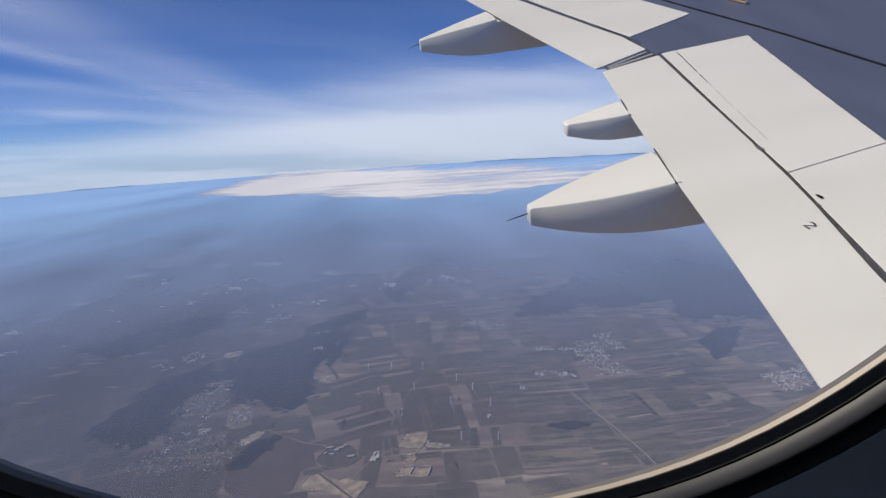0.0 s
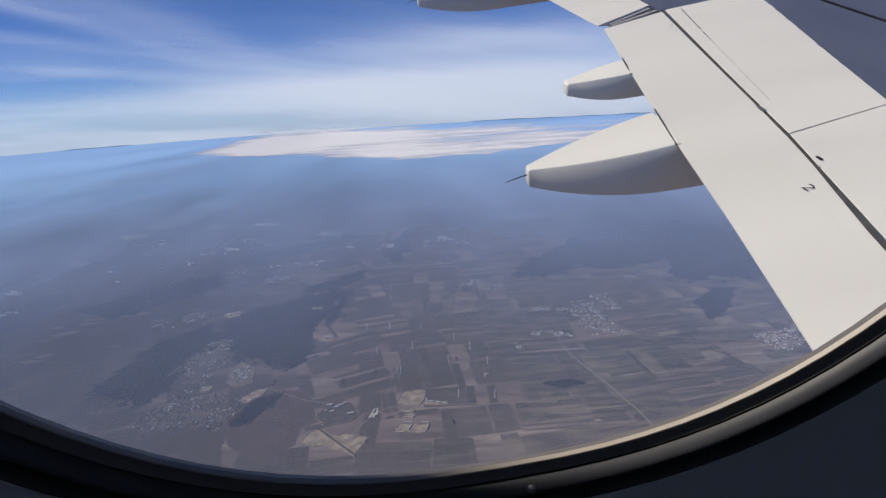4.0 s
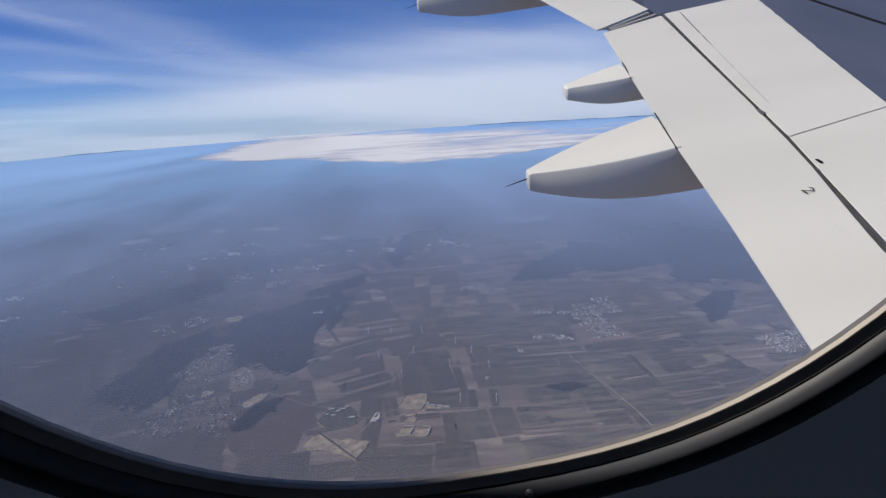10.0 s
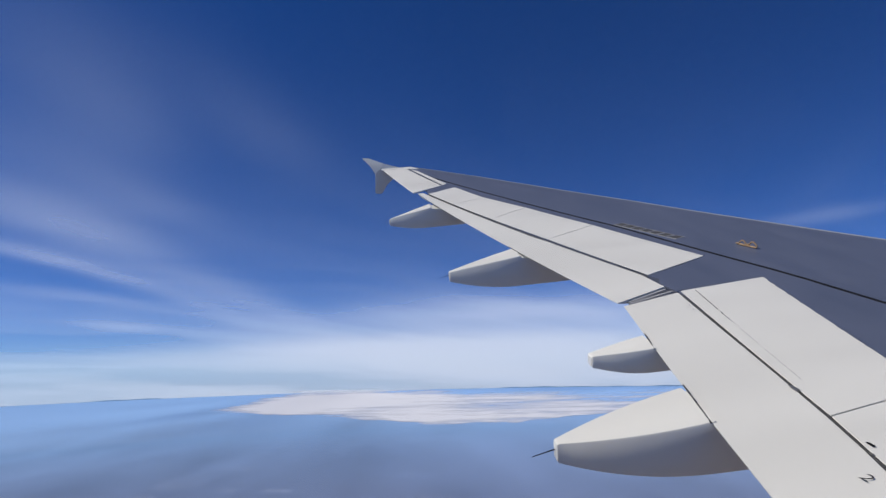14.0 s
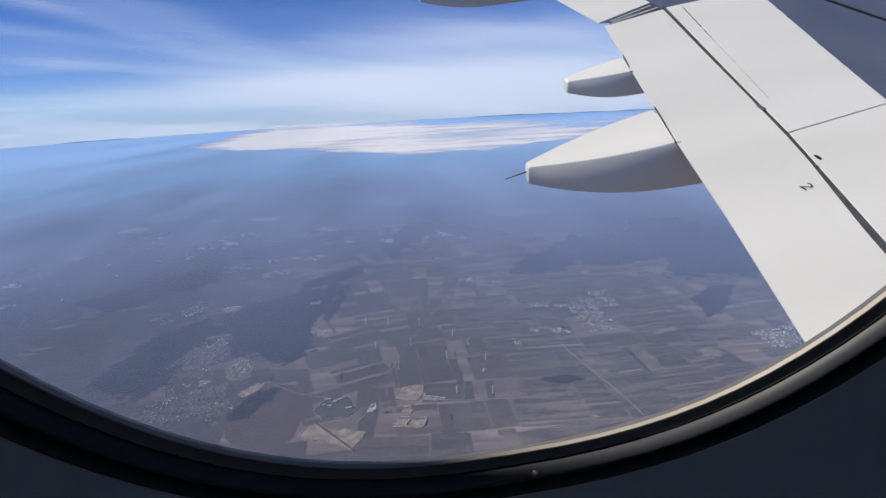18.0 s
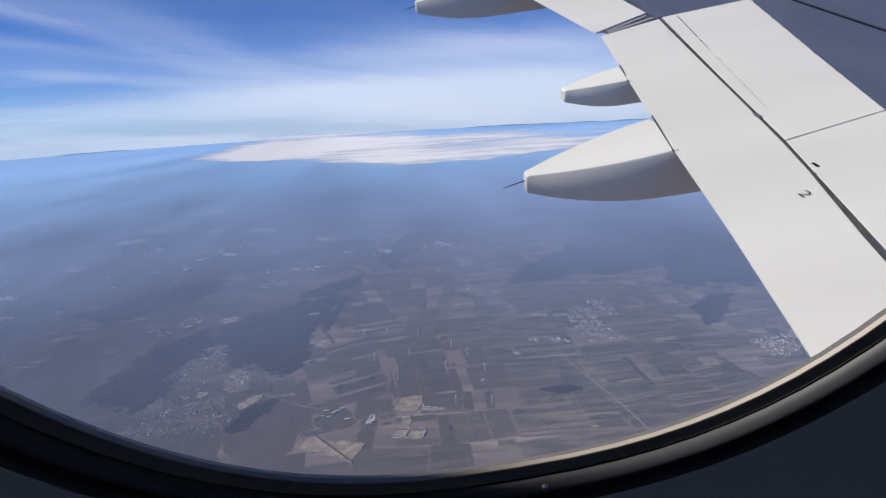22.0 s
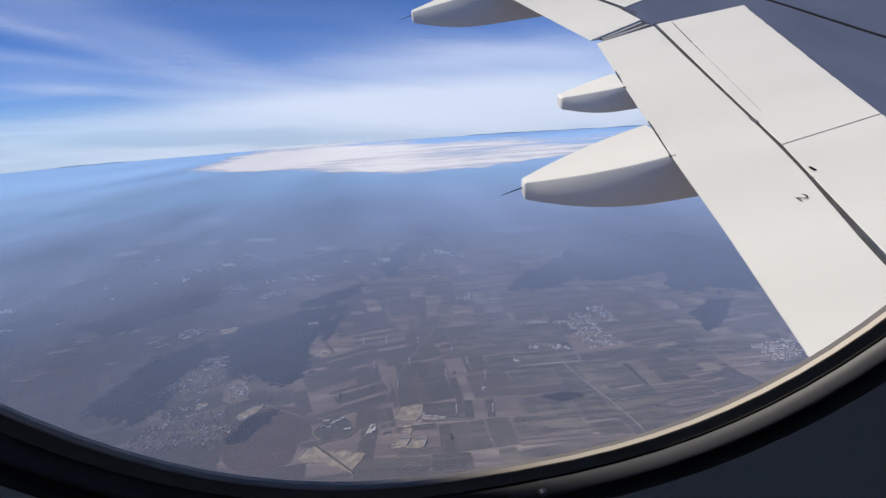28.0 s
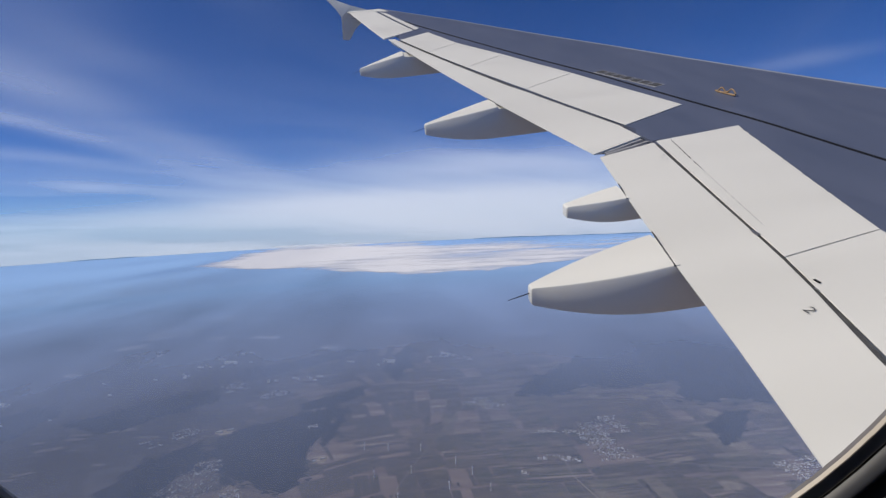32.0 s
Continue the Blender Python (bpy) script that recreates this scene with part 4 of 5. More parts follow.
def houses(name, spots, size, label, category="village"):
    """Many small pitched-roof buildings as one mesh."""
    grow = size * 1.2 if size > 1.35 else size * 1.1
    verts, faces = [], []
    for x, y, turn in spots:
        lx, ly, h = grow * RNG.choice((0.6, 0.8, 1.0, 1.2, 2.2)) * RNG.uniform(0.8, 1.2), grow * RNG.uniform(0.5, 0.9), grow * RNG.uniform(0.35, 0.6)
        if size > 1.35:
            lx, ly, turn = lx * 1.7, ly * 0.6, -0.22 + 0.1 * math.sin(x)
        c, s = math.cos(turn), math.sin(turn)
        b = len(verts)
        for px, py, pz in ((-1, -1, 0), (1, -1, 0), (1, 1, 0), (-1, 1, 0), (-1, -1, h), (1, -1, h), (1, 1, h), (-1, 1, h), (-1, 0, h * 1.6), (1, 0, h * 1.6)):
            u, v = px * lx / 2, py * ly / 2
            verts.append((x + u * c - v * s, y + u * s + v * c, GROUND_Z + pz + 0.05))
        for f in ((0, 1, 5, 4), (1, 2, 6, 5), (2, 3, 7, 6), (3, 0, 4, 7), (4, 5, 9, 8), (6, 7, 8, 9), (5, 6, 9), (7, 4, 8)):
            faces.append(tuple(b + k for k in f))
    return tagged(new(name, sheet(name, verts, faces, FAR_HOUSES if size > 1.35 else TOWN_HOUSES if size < 0.8 else HOUSES)), label, category, kind="stuff")


def village(name, cx, cy, lx, ly, turn, streets, size, label, fill=0.75):
    """Houses set along rows of streets."""
    spots = []
    c, s = math.cos(turn), math.sin(turn)
    streets = int(streets * 1.5 + 0.5)
    for k in range(streets):
        v = -ly / 2 + ly * (k + 0.5) / streets
        reach = lx / 2 * (0.55 + 0.45 * RNG.random())
        u = -reach
        while u < reach:
            u += size * RNG.uniform(1.0, 2.6) * (0.7 if size > 1.35 else 1.0)
            for side in (-1, 1):
                if RNG.random() < fill * (0.85 + 1.5 * noise.noise((u * 0.11 + cx, v * 0.11, 1.0))):
                    w = v + side * size * RNG.uniform(0.8, 2.2)
                    spots.append((cx + u * c - w * s, cy + u * s + w * c, turn + RNG.choice((0, math.pi / 2)) + RNG.uniform(-0.1, 0.1)))
    return houses(name, spots, size, label)


EAST_VILLAGES = [
    (162, 520, 34, 64, 0.12, 13, 1.0, "village of pale houses among striped fields"),
    (190, 570, 24, 46, 0.10, 8, 0.95, "upper end of the village, pale houses along lanes"),
    (127, 559, 52, 7, -0.15, 2, 1.1, "row of pale houses along a lane"),
    (113, 498, 38, 9, -0.22, 2, 1.2, "pale farm buildings at the village edge"),
    (165, 562, 34, 34, 0.05, 5, 0.8, "loose small houses behind the village"),
    (313, 450, 42, 34, 0.25, 7, 0.95, "village of pale houses among striped fields"),
    (340, 470, 40, 14, 0.5, 3, 0.9, "hamlet of pale houses by a lane"),
    (78, 472, 8, 3, -0.1, 1, 1.2, "pale farm buildings alone in the fields"),
    (41, 425, 6, 3, -0.1, 1, 1.0, "pale farm buildings alone in the fields"),
]
TOWN_QUARTERS = [
    (-219, 486, 60, 44, 1.35, 9, 0.78, "hazy small town of grey and white roofs"),
    (-195, 399, 66, 72, 1.35, 13, 0.75, "hazy small town of grey and white roofs"),
    (-212, 440, 12, 80, -0.2, 4, 0.9, "pale buildings along the main street"),
    (-217, 521, 30, 26, 0.3, 5, 0.9, "block of pale town buildings"),
    (-176, 458, 18, 26, 0.3, 5, 1.1, "block of pale works buildings"),
]
FAR_VILLAGES = [
    (63, 655, 36, 50, 0.9, 6, 0.9, "compact hazy village of pale houses"),
    (-545, 1190, 110, 110, 0.25, 12, 3.0, "distant town of white buildings in haze"),
    (-566, 1067, 50, 30, 0.2, 4, 2.6, "distant edge of a white town in haze"),
    (-63, 1216, 150, 46, -0.15, 7, 3.2, "distant town of white buildings in haze"),
    (60, 1180, 60, 26, -0.2, 3, 3.0, "distant village of white buildings in haze"),
    (170, 1032, 110, 60, -0.2, 8, 3.0, "distant town of white buildings in haze"),
    (-491, 1341, 90, 40, -0.3, 3, 3.6, "distant village of white buildings in haze"),
    (-364, 1321, 90, 30, -0.3, 2, 3.4, "distant village of white buildings in haze"),
]
FAR_HAMLETS = [
    (-430, 1112, 50, 12, -0.25, 2, 3.0, "scattered far white farm buildings"),
    (-324, 1098, 60, 10, -0.25, 2, 3.0, "scattered far white farm buildings"),
    (-178, 987, 44, 14, -0.25, 2, 2.2, "scattered far white farm buildings"),
    (-569, 880, 22, 5, -0.2, 1, 3.0, "distant pale farm sheds in haze"),
    (-574, 747, 24, 4, -0.2, 1, 2.4, "distant pale farm sheds in haze"),
    (-278, 774, 36, 40, 0.6, 3, 1.3, "distant pale farm buildings in haze"),
    (-212, 735, 40, 22, 0.5, 3, 1.3, "distant pale farm buildings in haze"),
    (-136, 611, 14, 8, 0.3, 2, 1.2, "pale farm buildings beside a wood"),
    (-275, 609, 34, 26, 0.7, 3, 1.15, "pale works buildings in haze"),
    (-300, 585, 20, 30, 0.8, 2, 1.1, "pale works buildings in haze"),
    (55, 868, 20, 30, 0.9, 2, 1.3, "loose row of pale farmhouses"),
    (14, 752, 8, 40, 0.3, 1, 1.3, "loose row of pale farmhouses"),
]
far_spots = []
for _ in range(110):
    r, a = 820 * (2.4 ** RNG.random()), radians(RNG.uniform(-44, 36))
    cx, cy, turn = r * math.sin(a), r * math.cos(a), RNG.uniform(0, 3)
    if any(inside(cx, cy, p) for p in STANDS.values()):
        continue
    for _ in range(RNG.randint(1, 7)):
        far_spots.append((cx + RNG.gauss(0, 0.014 * r), cy + RNG.gauss(0, 0.008 * r), turn))
houses("far_farms", far_spots, 2.6, "scattered white farm buildings across the far plain", "farms")
for row in EAST_VILLAGES + TOWN_QUARTERS + FAR_VILLAGES + FAR_HAMLETS:
    village("village_houses", *row)


# ---- farmland plots ----
def in_any(x, y, areas):
    return any((x - a) ** 2 / c ** 2 + (y - b) ** 2 / d ** 2 < 1 for a, b, c, d in areas)


QUARRIES = [(-153, 418, 12, 8), (-75, 345, 27, 18), (-77, 380, 19, 15), (-22, 396, 14, 13), (-22, 358, 16, 14), (-110, 522, 8, 11), (-174, 458, 18, 26)]
SETTLED = [(160, 514, 20, 30), (192, 566, 10, 22), (313, 450, 22, 18), (-219, 486, 24, 26), (-195, 399, 36, 34)]
BROWN = [(-166, 391), (-141, 425), (-108, 420), (-92, 372), (-102, 366), (-103, 344), (-125, 325), (-152, 350)]


def plots():
    """Blocks of strip fields: each block turned its own way and cut into strips."""
    out = []
    y = 190.0
    while y < 1500:
        depth = RNG.uniform(26, 46) * (1 + max(0, y - 500) / 900)
        x = -760.0
        while x < 860:
            width = RNG.uniform(22, 58) * (1 + max(0, y - 500) / 900)
            cx, cy = x + width / 2, y + depth / 2
            turn = (0.30 if cx > 40 else 0.7) * noise.noise((cx * 0.0045, cy * 0.0045, 4.2)) + RNG.uniform(-0.08, 0.08) + (0.30 if cx < -60 else 0.06)
            cols = RNG.randint(7, 19) if cx > 40 else RNG.randint(5, 12) if cx > -90 else RNG.randint(2, 5)
            along = RNG.random() < (0.75 if cx > 60 else 0.5)
            cols = cols if along else min(cols, 4)
            cuts = sorted([0, 1] + [min(0.95, max(0.05, (k + RNG.uniform(0.2, 0.8)) / cols)) for k in range(cols - 1)])
            c, s = math.cos(turn), math.sin(turn)
            for a, b in zip(cuts, cuts[1:]):
                if RNG.random() < (0.10 if cx > 40 else 0.16):
                    continue
                u0, u1, v0, v1 = (-0.49, 0.49, a - 0.5, b - 0.505) if along else (a - 0.5, b - 0.505, -0.49, 0.49)
                q = [(u0, v0), (u1, v0), (u1, v1), (u0, v1)]
                q = [(cx + (u * width + RNG.uniform(-1, 1)) * c - v * depth * s, cy + u * width * s + (v * depth + RNG.uniform(-0.5, 0.5)) * c) for u, v in q]
                mx, my = sum(p[0] for p in q) / 4, sum(p[1] for p in q) / 4
                if not in_any(mx, my, QUARRIES + SETTLED) and not inside(mx, my, BROWN) and not any(inside(mx, my, p) for p in STANDS.values()):
                    out.append((mx, my, q))
            x += width * 1.01
        y += depth * 1.02
    return out


def plot_plate(q, z):
    """A very low plate with sloping sides."""
    mx, my = sum(p[0] for p in q) / 4, sum(p[1] for p in q) / 4
    low = [(x, y, GROUND_Z - 0.07) for x, y in q]
    high = [(mx + (x - mx) * 0.985, my + (y - my) * 0.985, GROUND_Z + z) for x, y in q]
    faces = [(4, 5, 6, 7)] + [(i, (i + 1) % 4, 4 + (i + 1) % 4, 4 + i) for i in range(4)]
    return low + high, faces


farmland = tagged(new("farmland"), "patchwork of ploughed and fallow strip fields", "fields", kind="structure")
every = plots()
every.sort(key=lambda p: abs(p[0] - 150) * 0.6 + abs(p[1] - 450))
for mx, my, q in every[:300]:
    vs, fs = plot_plate(q, 0.06 * RNG.random())
    ob = new("field", sheet("field", vs, fs, PLOT))
    ob.parent = farmland
mx, my = sum(p[0] for p in BROWN) / len(BROWN), sum(p[1] for p in BROWN) / len(BROWN)
nb = len(BROWN)
vs = [(x, y, GROUND_Z - 0.07) for x, y in BROWN] + [(mx + (x - mx) * 0.985, my + (y - my) * 0.985, GROUND_Z + 0.075) for x, y in BROWN]
fs = [tuple(range(nb, 2 * nb))] + [(i, (i + 1) % nb, nb + (i + 1) % nb, nb + i) for i in range(nb)]
ob = tagged(new("field", sheet("field", vs, fs, RED_SOIL)), "wide bare field of reddish-brown soil")
ob.parent = farmland
verts, faces = [], []
for mx, my, q in every[300:]:
    vs, fs = plot_plate(q, 0.06 * RNG.random())
    b = len(verts)
    verts += vs
    faces += [tuple(b + k for k in f) for f in fs]
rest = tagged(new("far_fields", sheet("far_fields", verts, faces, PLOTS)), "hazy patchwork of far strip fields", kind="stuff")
rest.parent = farmland


# ---- woods ----
def crowns(spots, size, name, label, floor=()):
    """Leafless crowns, each a ragged low cone, over a dark forest floor."""
    verts, faces = [], []
    if floor:
        mx, my = sum(p[0] for p in floor) / len(floor), sum(p[1] for p in floor) / len(floor)
        rim = []
        for (ax, ay), (bx, by) in zip(floor, floor[1:] + floor[:1]):
            for k in range(6):
                x, y = ax + (bx - ax) * k / 6, ay + (by - ay) * k / 6
                f = 0.95 + 0.09 * noise.noise((x * 0.06, y * 0.06, 4.4))
                rim.append((mx + (x - mx) * f, my + (y - my) * f))
        verts += [(x, y, GROUND_Z + 0.085) for x, y in rim] + [(x, y, GROUND_Z - 0.05) for x, y in rim]
        nr = len(rim)
        faces += [tuple(range(nr))] + [(k, k + nr, (k + 1) % nr + nr, (k + 1) % nr) for k in range(nr)]
    for x, y in spots:
        w, h = size * RNG.uniform(0.9, 1.7), size * RNG.uniform(0.16, 0.34)
        n = len(verts)
        for k in range(6):
            an = k * math.pi / 3 + RNG.uniform(-0.3, 0.3)
            verts.append((x + w * math.cos(an) * RNG.uniform(0.75, 1.2), y + w * math.sin(an) * RNG.uniform(0.75, 1.2), GROUND_Z + h * RNG.uniform(0.15, 0.4)))
        verts.append((x + RNG.uniform(-0.3, 0.3) * w, y + RNG.uniform(-0.3, 0.3) * w, GROUND_Z + h))
        faces += [(n + k, n + (k + 1) % 6, n + 6) for k in range(6)]
    tagged(new(name, sheet(name, verts, faces, WOOD, not floor)), label, "woodland", kind="stuff")


def stand(poly, size, label, fray=1.0, gaps=-0.32):
    """A wood inside an outline whose edge is frayed and which has clearings."""
    xs, ys = [p[0] for p in poly], [p[1] for p in poly]
    span = max(max(xs) - min(xs), max(ys) - min(ys))
    spots, x = [], min(xs) - 0.1 * span
    g = 5.0 / span
    while x < max(xs) + 0.1 * span:
        y = min(ys) - 0.1 * span
        while y < max(ys) + 0.1 * span:
            px, py = x + RNG.uniform(-1.0, 1.0) * size, y + RNG.uniform(-1.0, 1.0) * size
            wx = px + fray * span * 0.07 * noise.noise((px * g, py * g, 2.0)) + fray * span * 0.045 * noise.noise((px * g * 5, py * g * 5, 5.0)) + RNG.gauss(0, 0.012 * span)
            wy = py + fray * span * 0.05 * noise.noise((px * g, py * g, 8.0)) + fray * span * 0.045 * noise.noise((px * g * 5, py * g * 5, 3.0)) + RNG.gauss(0, 0.012 * span)
            if inside(wx, wy, poly) and noise.noise((px * g * 2.5, py * g * 3.5, 6.0)) + 0.6 * noise.noise((px * g * 9, py * g * 9, 1.0)) > gaps:
                spots.append((px, py))
            y += size * 1.15
        x += size * 1.15
    crowns(spots, size, "woodland", label, poly)


for key, size, label in (("great_wood", 2.4, "large dark leafless wood beyond the fields"), ("side_wood", 1.6, "dark leafless wood beside pale strip fields"),
                         ("town_wood", 1.4, "dark leafless wood beside the small town"), ("low_wood", 1.7, "wide dark wood in blue haze"), ("field_wood", 0.8, "dark copse beside a crossroads"),
                         ("dark_belt", 1.6, "dark belt of trees in haze"), ("strip_wood", 1.0, "narrow dark belt of trees"), ("pit_wood", 0.9, "narrow dark wood beside the gravel pit"),
                         ("far_wood", 2.4, "dark far woodland in haze"), ("hill_wood", 5.0, "dark wooded hill in far haze"), ("haze_wood", 3.0, "dark far woodland in haze"),
                         ("long_wood", 1.8, "long dark belt of far woodland"), ("edge_wood", 2.4, "dark far woodland in haze")):
    stand(STANDS[key], size, label, 1.5 if STANDS[key][0][0] < 0 else 0.9, -0.58 if STANDS[key][0][0] < 0 else -0.75)
hedges = []
for _ in range(170):
    x, y, a, n = RNG.uniform(-280, 430), RNG.uniform(260, 760), RNG.choice((0.06, 0.1, 1.6, 1.7, 0.35)) + RNG.uniform(-0.1, 0.1), RNG.randint(1, 9)
    if noise.noise((x * 0.012, y * 0.012, 3.0)) > -0.1:
        hedges += [(x + k * 1.3 * math.cos(a) + RNG.uniform(-0.3, 0.3), y + k * 1.3 * math.sin(a) + RNG.uniform(-0.3, 0.3)) for k in range(n)]
crowns(hedges, 0.8, "hedgerow_trees", "scattered dark hedges and small copses between fields")


# ---- quarries, works and roads ----
def mound(cx, cy, rx, ry, turn, high, seed, material, name, label, category):
    """Dug-over ground: an uneven raised patch with a ragged rim."""
    verts, faces = [], []
    nr, na = 7, 48
    c, s = math.cos(turn), math.sin(turn)
    for i in range(nr + 1):
        for k in range(na):
            a = 2 * math.pi * k / na
            f = i / nr
            sq = (abs(math.cos(a)) ** 5 + abs(math.sin(a)) ** 5) ** -0.2
            r = f * sq * (1 + 0.35 * noise.noise((math.cos(a) * 1.5, math.sin(a) * 1.5, seed)) + 0.45 * noise.noise((math.cos(a) * 4.5, math.sin(a) * 4.5, seed)))
            u, v = r * rx * math.cos(a), r * ry * math.sin(a)
            z = 0.12 + high * abs(noise.noise((u * 0.22 + seed, v * 0.35, seed))) if i < nr else -0.4
            verts.append((cx + u * c - v * s, cy + u * s + v * c, GROUND_Z + z))
    for i in range(nr):
        for k in range(na):
            j = (k + 1) % na
            faces.append((i * na + k, (i + 1) * na + k, (i + 1) * na + j, i * na + j))
    return tagged(new(name, sheet(name, verts, faces, material)), label, category)


mound(-50, 378, 2.6, 7, -0.25, 0.6, 4.0, CONCRETE, "works_yard", "pale concrete works yard", "yard")
mound(-2, 386, 9, 3.2, -0.15, 0.6, 7.0, SPOIL, "works_yard", "pale bare works ground", "yard")
mound(-110, 522, 5.5, 8, -0.5, 0.5, 9.0, SPOIL, "works_yard", "pale paved works yard in haze", "yard")
mound(-198, 435, 5, 6, 0.1, 0.5, 11.0, SPOIL, "works_yard", "pale paved works yard in haze", "yard")
mound(-231, 610, 10, 8, 0.0, 0.5, 12.0, SPOIL, "works_yard", "pale paved works yard in haze", "yard")
mound(113, 347, 2.4, 1.8, 0.3, 0.4, 13.0, SPOIL, "bare_ground", "small pale patch of bare ground in a field", "ground")


for i, (x, y) in enumerate(((-430, 606), (-395, 612), (-365, 629), (-347, 633), (-393, 529), (-329, 541), (-402, 517), (-396, 624), (-405, 586), (-312, 606), (-560, 980), (-540, 970))):
    patch = mound(x, y, RNG.uniform(6, 15), RNG.uniform(2.0, 4.5), RNG.uniform(-0.1, 0.3), 0.5, 20.0 + i, HAZE_SOIL, "bare_ground", "pale patch of bare sandy ground in haze", "ground")
    tagged(patch, "pale patch of bare sandy ground in haze", "ground", "bare patches")

EAST_PATCHES = [(286, 657, 12, 14), (248, 647, 9, 10), (304, 588, 7, 12), (369, 591, 12, 12), (270, 530, 14, 7), (289, 502, 9, 9), (221, 481, 14, 5), (239, 430, 9, 8), (312, 484, 12, 4), (226, 566, 12, 5), (197, 660, 7, 10)]
for i, (x, y, rx, ry) in enumerate(EAST_PATCHES):
    patch = mound(x, y, rx, ry, RNG.uniform(-0.3, 0.3), 0.4, 50.0 + i, TAN_SOIL, "bare_ground", "tan patch of bare ground beside strip fields", "ground")
    tagged(patch, "", "", "bare patches")


def pit(name, poly, label, category, floor, rim, heaps, berm=0.9, seed=0.0):
    """Dug ground inside an outline: a raised pale rim, an uneven floor and a few spoil heaps."""
    t = tagged(new(name), label, category)
    cx, cy = sum(p[0] for p in poly) / len(poly), sum(p[1] for p in poly) / len(poly)
    edge = []
    for (ax, ay), (bx, by) in zip(poly, poly[1:] + poly[:1]):
        for k in range(9):
            f = k / 9
            x, y = ax + (bx - ax) * f, ay + (by - ay) * f
            edge.append((x + 1.8 * noise.noise((x * 0.22, y * 0.22, seed)) + 1.0 * noise.noise((x * 0.8, y * 0.8, seed)),
                         y + 1.8 * noise.noise((x * 0.22, y * 0.22, seed + 7)) + 1.0 * noise.noise((x * 0.8, y * 0.8, seed + 7))))
    n = len(edge)

    def ring(f, z):
        out = []
        for x, y in edge:
            px, py = cx + (x - cx) * f, cy + (y - cy) * f
            out.append((px, py, GROUND_Z + z + (0.25 * noise.noise((px * 0.5, py * 0.5, seed)) if z > 0.1 else 0)))
        return out
    size = max(math.dist(p, (cx, cy)) for p in poly)
    w = berm / size
    rows = [ring(1.0, -0.3), ring(1 - 0.3 * w, 0.55), ring(1 - 0.8 * w, 0.6), ring(1 - w, 0.05)]
    verts = [v for r in rows for v in r]
    faces = [(i * n + k, i * n + (k + 1) % n, (i + 1) * n + (k + 1) % n, (i + 1) * n + k) for i in range(3) for k in range(n)]
    r = new("rim", sheet("rim", verts, faces, rim))
    r.parent = t
    rows = [ring((1 - w) * f, 0.14) for f in (1.0, 0.8, 0.6, 0.4, 0.2)]
    verts = [v for q in rows for v in q] + [(cx, cy, GROUND_Z + 0.14)]
    faces = [(i * n + k, i * n + (k + 1) % n, (i + 1) * n + (k + 1) % n, (i + 1) * n + k) for i in range(4) for k in range(n)]
    faces += [(4 * n + k, 4 * n + (k + 1) % n, 5 * n) for k in range(n)]
    b = new("pit_floor", sheet("pit_floor", verts, faces, floor))
    b.parent = t
    rng = random.Random(int(seed * 10) + 3)
    for _ in range(heaps):
        a, q = rng.uniform(0, 6.28), rng.uniform(0.15, 0.75)
        e = edge[int(a / 6.28 * n) % n]
        hx, hy, hr = cx + (e[0] - cx) * q, cy + (e[1] - cy) * q, rng.uniform(0.6, 1.9)
        vs = [(hx + hr * rng.uniform(0.8, 1.3) * math.cos(k * 0.785), hy + hr * rng.uniform(0.6, 1.0) * math.sin(k * 0.785), GROUND_Z + 0.05) for k in range(8)]
        vs += [(hx + 0.35 * hr * math.cos(k * 0.785), hy + 0.3 * hr * math.sin(k * 0.785), GROUND_Z + 0.15 + hr * 0.35) for k in range(8)]
        fs = [(k, (k + 1) % 8, 8 + (k + 1) % 8, 8 + k) for k in range(8)] + [tuple(range(8, 16))]
        h = new("spoil_heap", sheet("spoil_heap", vs, fs, rim))
        h.parent = t


pit("gravel_pit", [(-161.5, 409.7), (-159.2, 420.0), (-150.2, 428.0), (-142.6, 427.9), (-146.3, 417.4), (-153.4, 406.9)], "small pale gravel pit with a raised rim", "quarry", SPOIL, CONCRETE, 2, 0.9, 1.0)
pit("quarry", [(-99.7, 345.3), (-95.4, 359.8), (-90.2, 362.7), (-73.6, 350.9), (-68.3, 352.9), (-50.3, 346.0), (-58.8, 326.6), (-70.4, 333.5), (-80.9, 339.2), (-91.7, 340.4)],
    "tan dug-over quarry with spoil heaps and pale rim", "quarry", SPOIL, SPOIL, 12, 1.4, 2.0)
pit("settling_pond", [(-94.8, 376.6), (-89.7, 389.3), (-83.5, 395.1), (-69.1, 394.1), (-59.5, 377.5), (-70.0, 366.0), (-85.7, 365.7)], "dark settling ponds with pale bank beside works", "pond", DARK_SOIL, SPOIL, 0, 0.6, 3.0)
pit("works_yard", [(-34.2, 388.6), (-28.1, 406.7), (-18.9, 408.1), (-9.7, 406.0), (-11.3, 388.9), (-16.5, 383.0), (-27.5, 386.1)], "tan bare works yard among fields", "yard", SPOIL, SPOIL, 4, 0.8, 4.0)
pit("works_yard", [(-27.4, 368.0), (-26.0, 378.7), (-18.7, 379.3), (-19.4, 367.0)], "small tan bare works yard", "yard", SPOIL, SPOIL, 2, 0.5, 6.0)
pit("works_yard", [(-33.4, 350.0), (-30.5, 361.0), (-8.3, 356.8), (-10.0, 347.2)], "tan bare works yard edged with pale walls", "yard", SPOIL, SPOIL, 3, 0.6, 5.0)
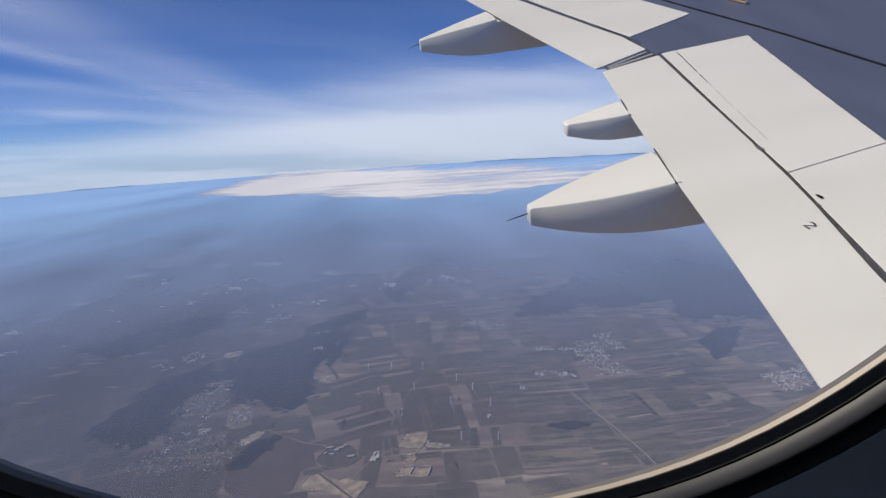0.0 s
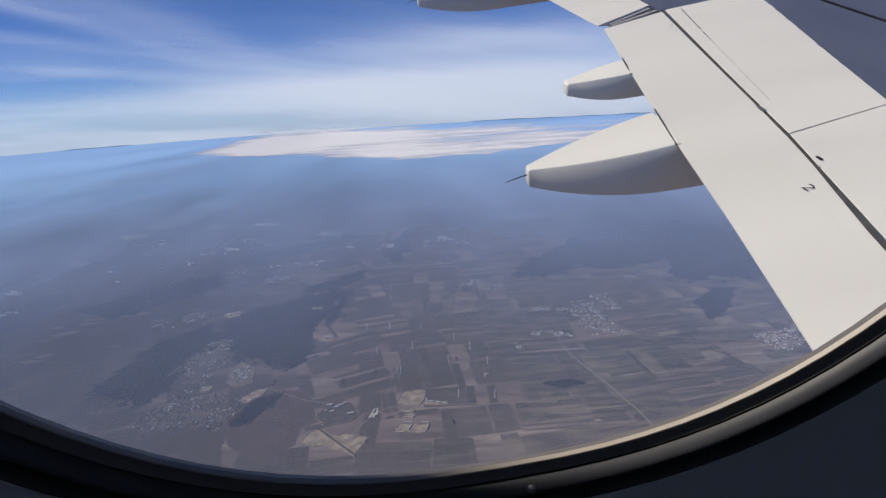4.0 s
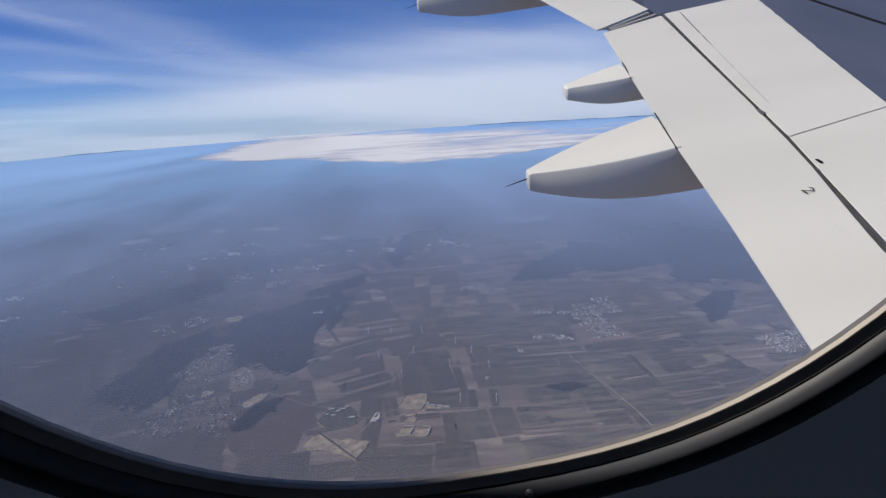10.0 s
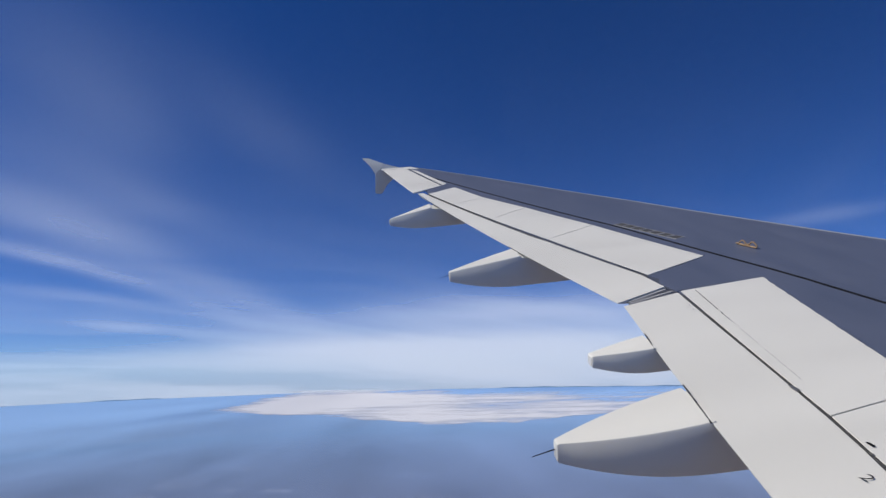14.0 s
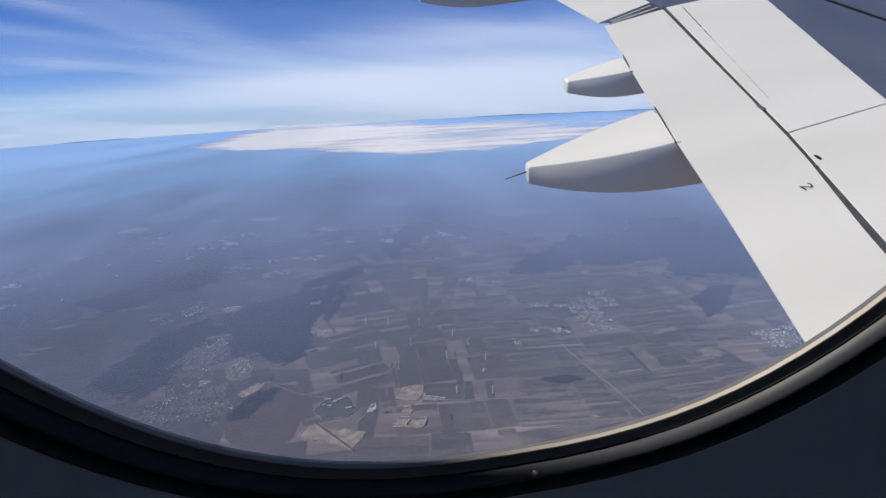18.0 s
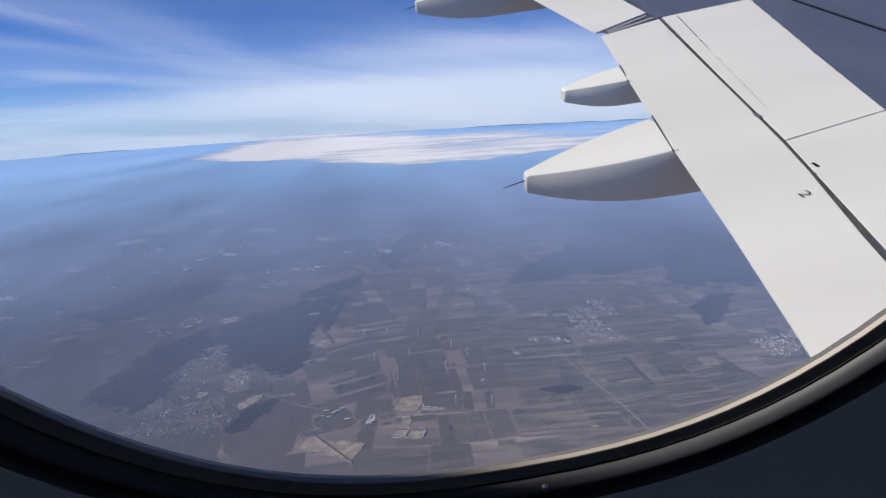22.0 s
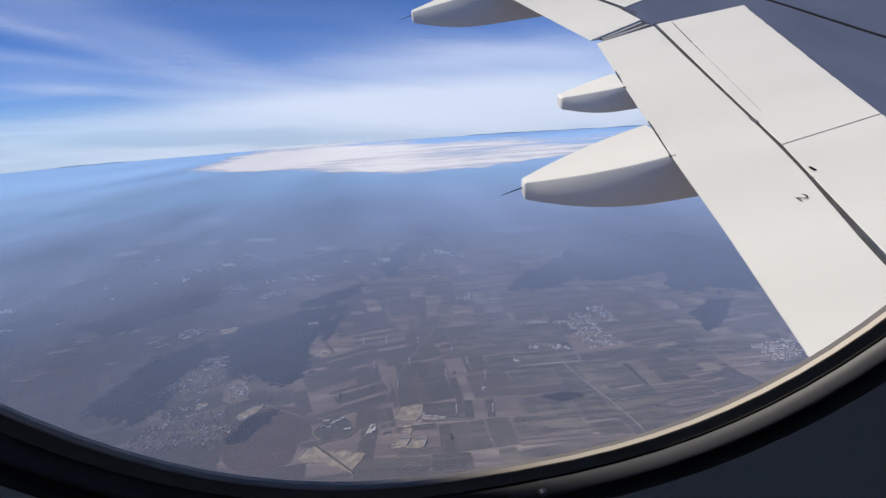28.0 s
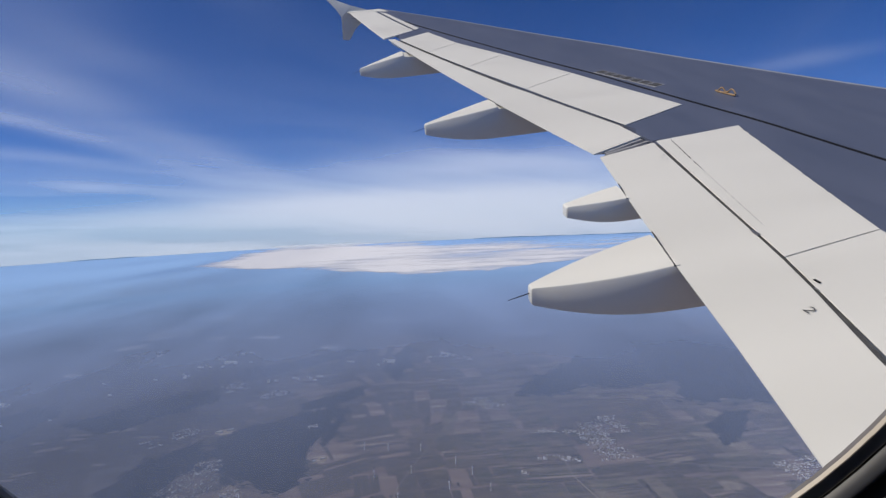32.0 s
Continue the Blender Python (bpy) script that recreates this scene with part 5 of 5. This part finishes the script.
pit("works_yard", [(-183.3, 442.2), (-190.5, 471.3), (-181.0, 482.2), (-164.6, 465.3), (-159.0, 438.8), (-170.9, 433.7)], "hazy works ground with pale mounds and sheds", "yard", HAZE_SOIL, SPOIL, 5, 0.8, 8.0)


def hall(x, y, lx, ly, h, turn):
    """An industrial shed with a shallow roof."""
    bm = bmesh.new()
    box(bm, (0, 0, h / 2), (lx, ly, h))
    for v in bm.verts:
        if v.co.z > h * 0.9:
            v.co.z += 0.12 * (1 if v.co.y > 0 else 0.3)
    t = tagged(new("industrial_shed"), "long white industrial shed", "shed", "works buildings")
    part("hall", bevel(bm, 0.05), CONCRETE, t)
    part("roof", bevel(box(bmesh.new(), (0, 0, h + 0.18), (lx * 1.02, ly * 1.04, 0.1)), 0.02), ROOF, t)
    t.matrix_world = Matrix.Translation(on_land(x, y, 0.15)) @ Matrix.Rotation(turn, 4, "Z")


for x, y, lx, ly, h, turn in ((-86, 393, 5, 1.6, 1, 0.2), (-80, 389, 3, 2, 1.2, 0.1), (-77, 392, 5, 1.4, 0.9, 0.3), (-68, 379, 5, 2, 1, 0.2), (-83, 384, 3.5, 1.5, 0.8, 0.0), (-88, 386, 2.5, 1.2, 0.7, 0.5), (-74, 396, 3, 1.2, 0.8, -0.2),
                              (-50, 380, 4, 1.4, 1.1, 1.3), (-48, 373, 2.2, 1.6, 1.4, 0.2), (-7, 388, 6, 1.2, 1, -0.1), (-1, 386, 4, 1.6, 1, -0.1), (4, 384, 5, 1.2, 0.8, -0.1), (-10, 391, 4, 1.2, 0.8, 1.4),
                              (-24, 361, 7, 0.7, 0.9, -0.15), (-22, 355, 7, 0.7, 0.9, 1.2), (-11, 359, 5, 0.7, 0.9, -0.15), (-9.5, 353, 8, 0.7, 0.9, 1.35), (-31, 353, 5, 0.7, 0.6, -0.1), (-25, 375, 3, 1.2, 0.8, 0.1),
                              (-115, 520, 4, 2, 1, 0.2), (-108, 525, 4, 2, 1, 0.2), (-236, 608, 7, 3, 1.2, 0.0), (-226, 613, 7, 3, 1.2, 0.1), (-200, 436, 4, 1.6, 1, 0.1), (-196, 432, 4, 1.6, 1, 0.1),
                              (-181, 462, 4, 1.6, 1, 0.3), (-174, 455, 5, 1.6, 1, 0.9), (-172, 470, 4, 1.4, 1, 0.3), (-168, 447, 4, 1.4, 1, 0.2)):
    hall(x, y, lx, ly, h, turn)


def road(points, width, label, name="road", material=TRACK, high=0.22):
    rings = []
    for i, p in enumerate(points):
        a, b = Vector(points[max(0, i - 1)]), Vector(points[min(len(points) - 1, i + 1)])
        t = (b - a).normalized()
        o = Vector((-t.y, t.x)) * width / 2
        p = Vector(p)
        rings.append([on_land(*(p + o), high), on_land(*(p - o), high), on_land(*(p - o), -0.5), on_land(*(p + o), -0.5)])
    ob = new(name, mesh_of(name, loft(rings), material))
    tagged(ob, label, "road", kind="structure")


road([(119, 500), (118.3, 464.7), (120.8, 450.5), (128.4, 419.7), (136.3, 393.0), (144.9, 356.5), (149.9, 320), (156, 270)], 0.8, "pale country road between fields")
road([(121, 416.8), (128.9, 419.6), (135.5, 431.9), (160.5, 435.7)], 0.6, "pale side road between fields")
road([(-70.8, 336.7), (-57.9, 362.3), (-48.8, 378.5), (-34.1, 386.1), (-7.8, 384.3), (9.6, 382.0), (90, 375)], 0.6, "works road")
road([(-90.2, 362.7), (-73.4, 343.5), (-58.0, 325.9)], 1.1, "dark haul road across the quarry", "road", DARK_SOIL, 0.9)
road([(-142.6, 427.9), (-107.5, 404.2), (-78.9, 393.7)], 0.5, "farm track to the gravel pit")
road([(-40.4, 422.2), (-32.2, 462.3), (-17.0, 508.8), (22.5, 613.2), (69.0, 739.4), (130, 849)], 0.5, "long straight country road")
road([(160, 514), (200, 480), (255, 462), (313, 450)], 0.5, "village road")
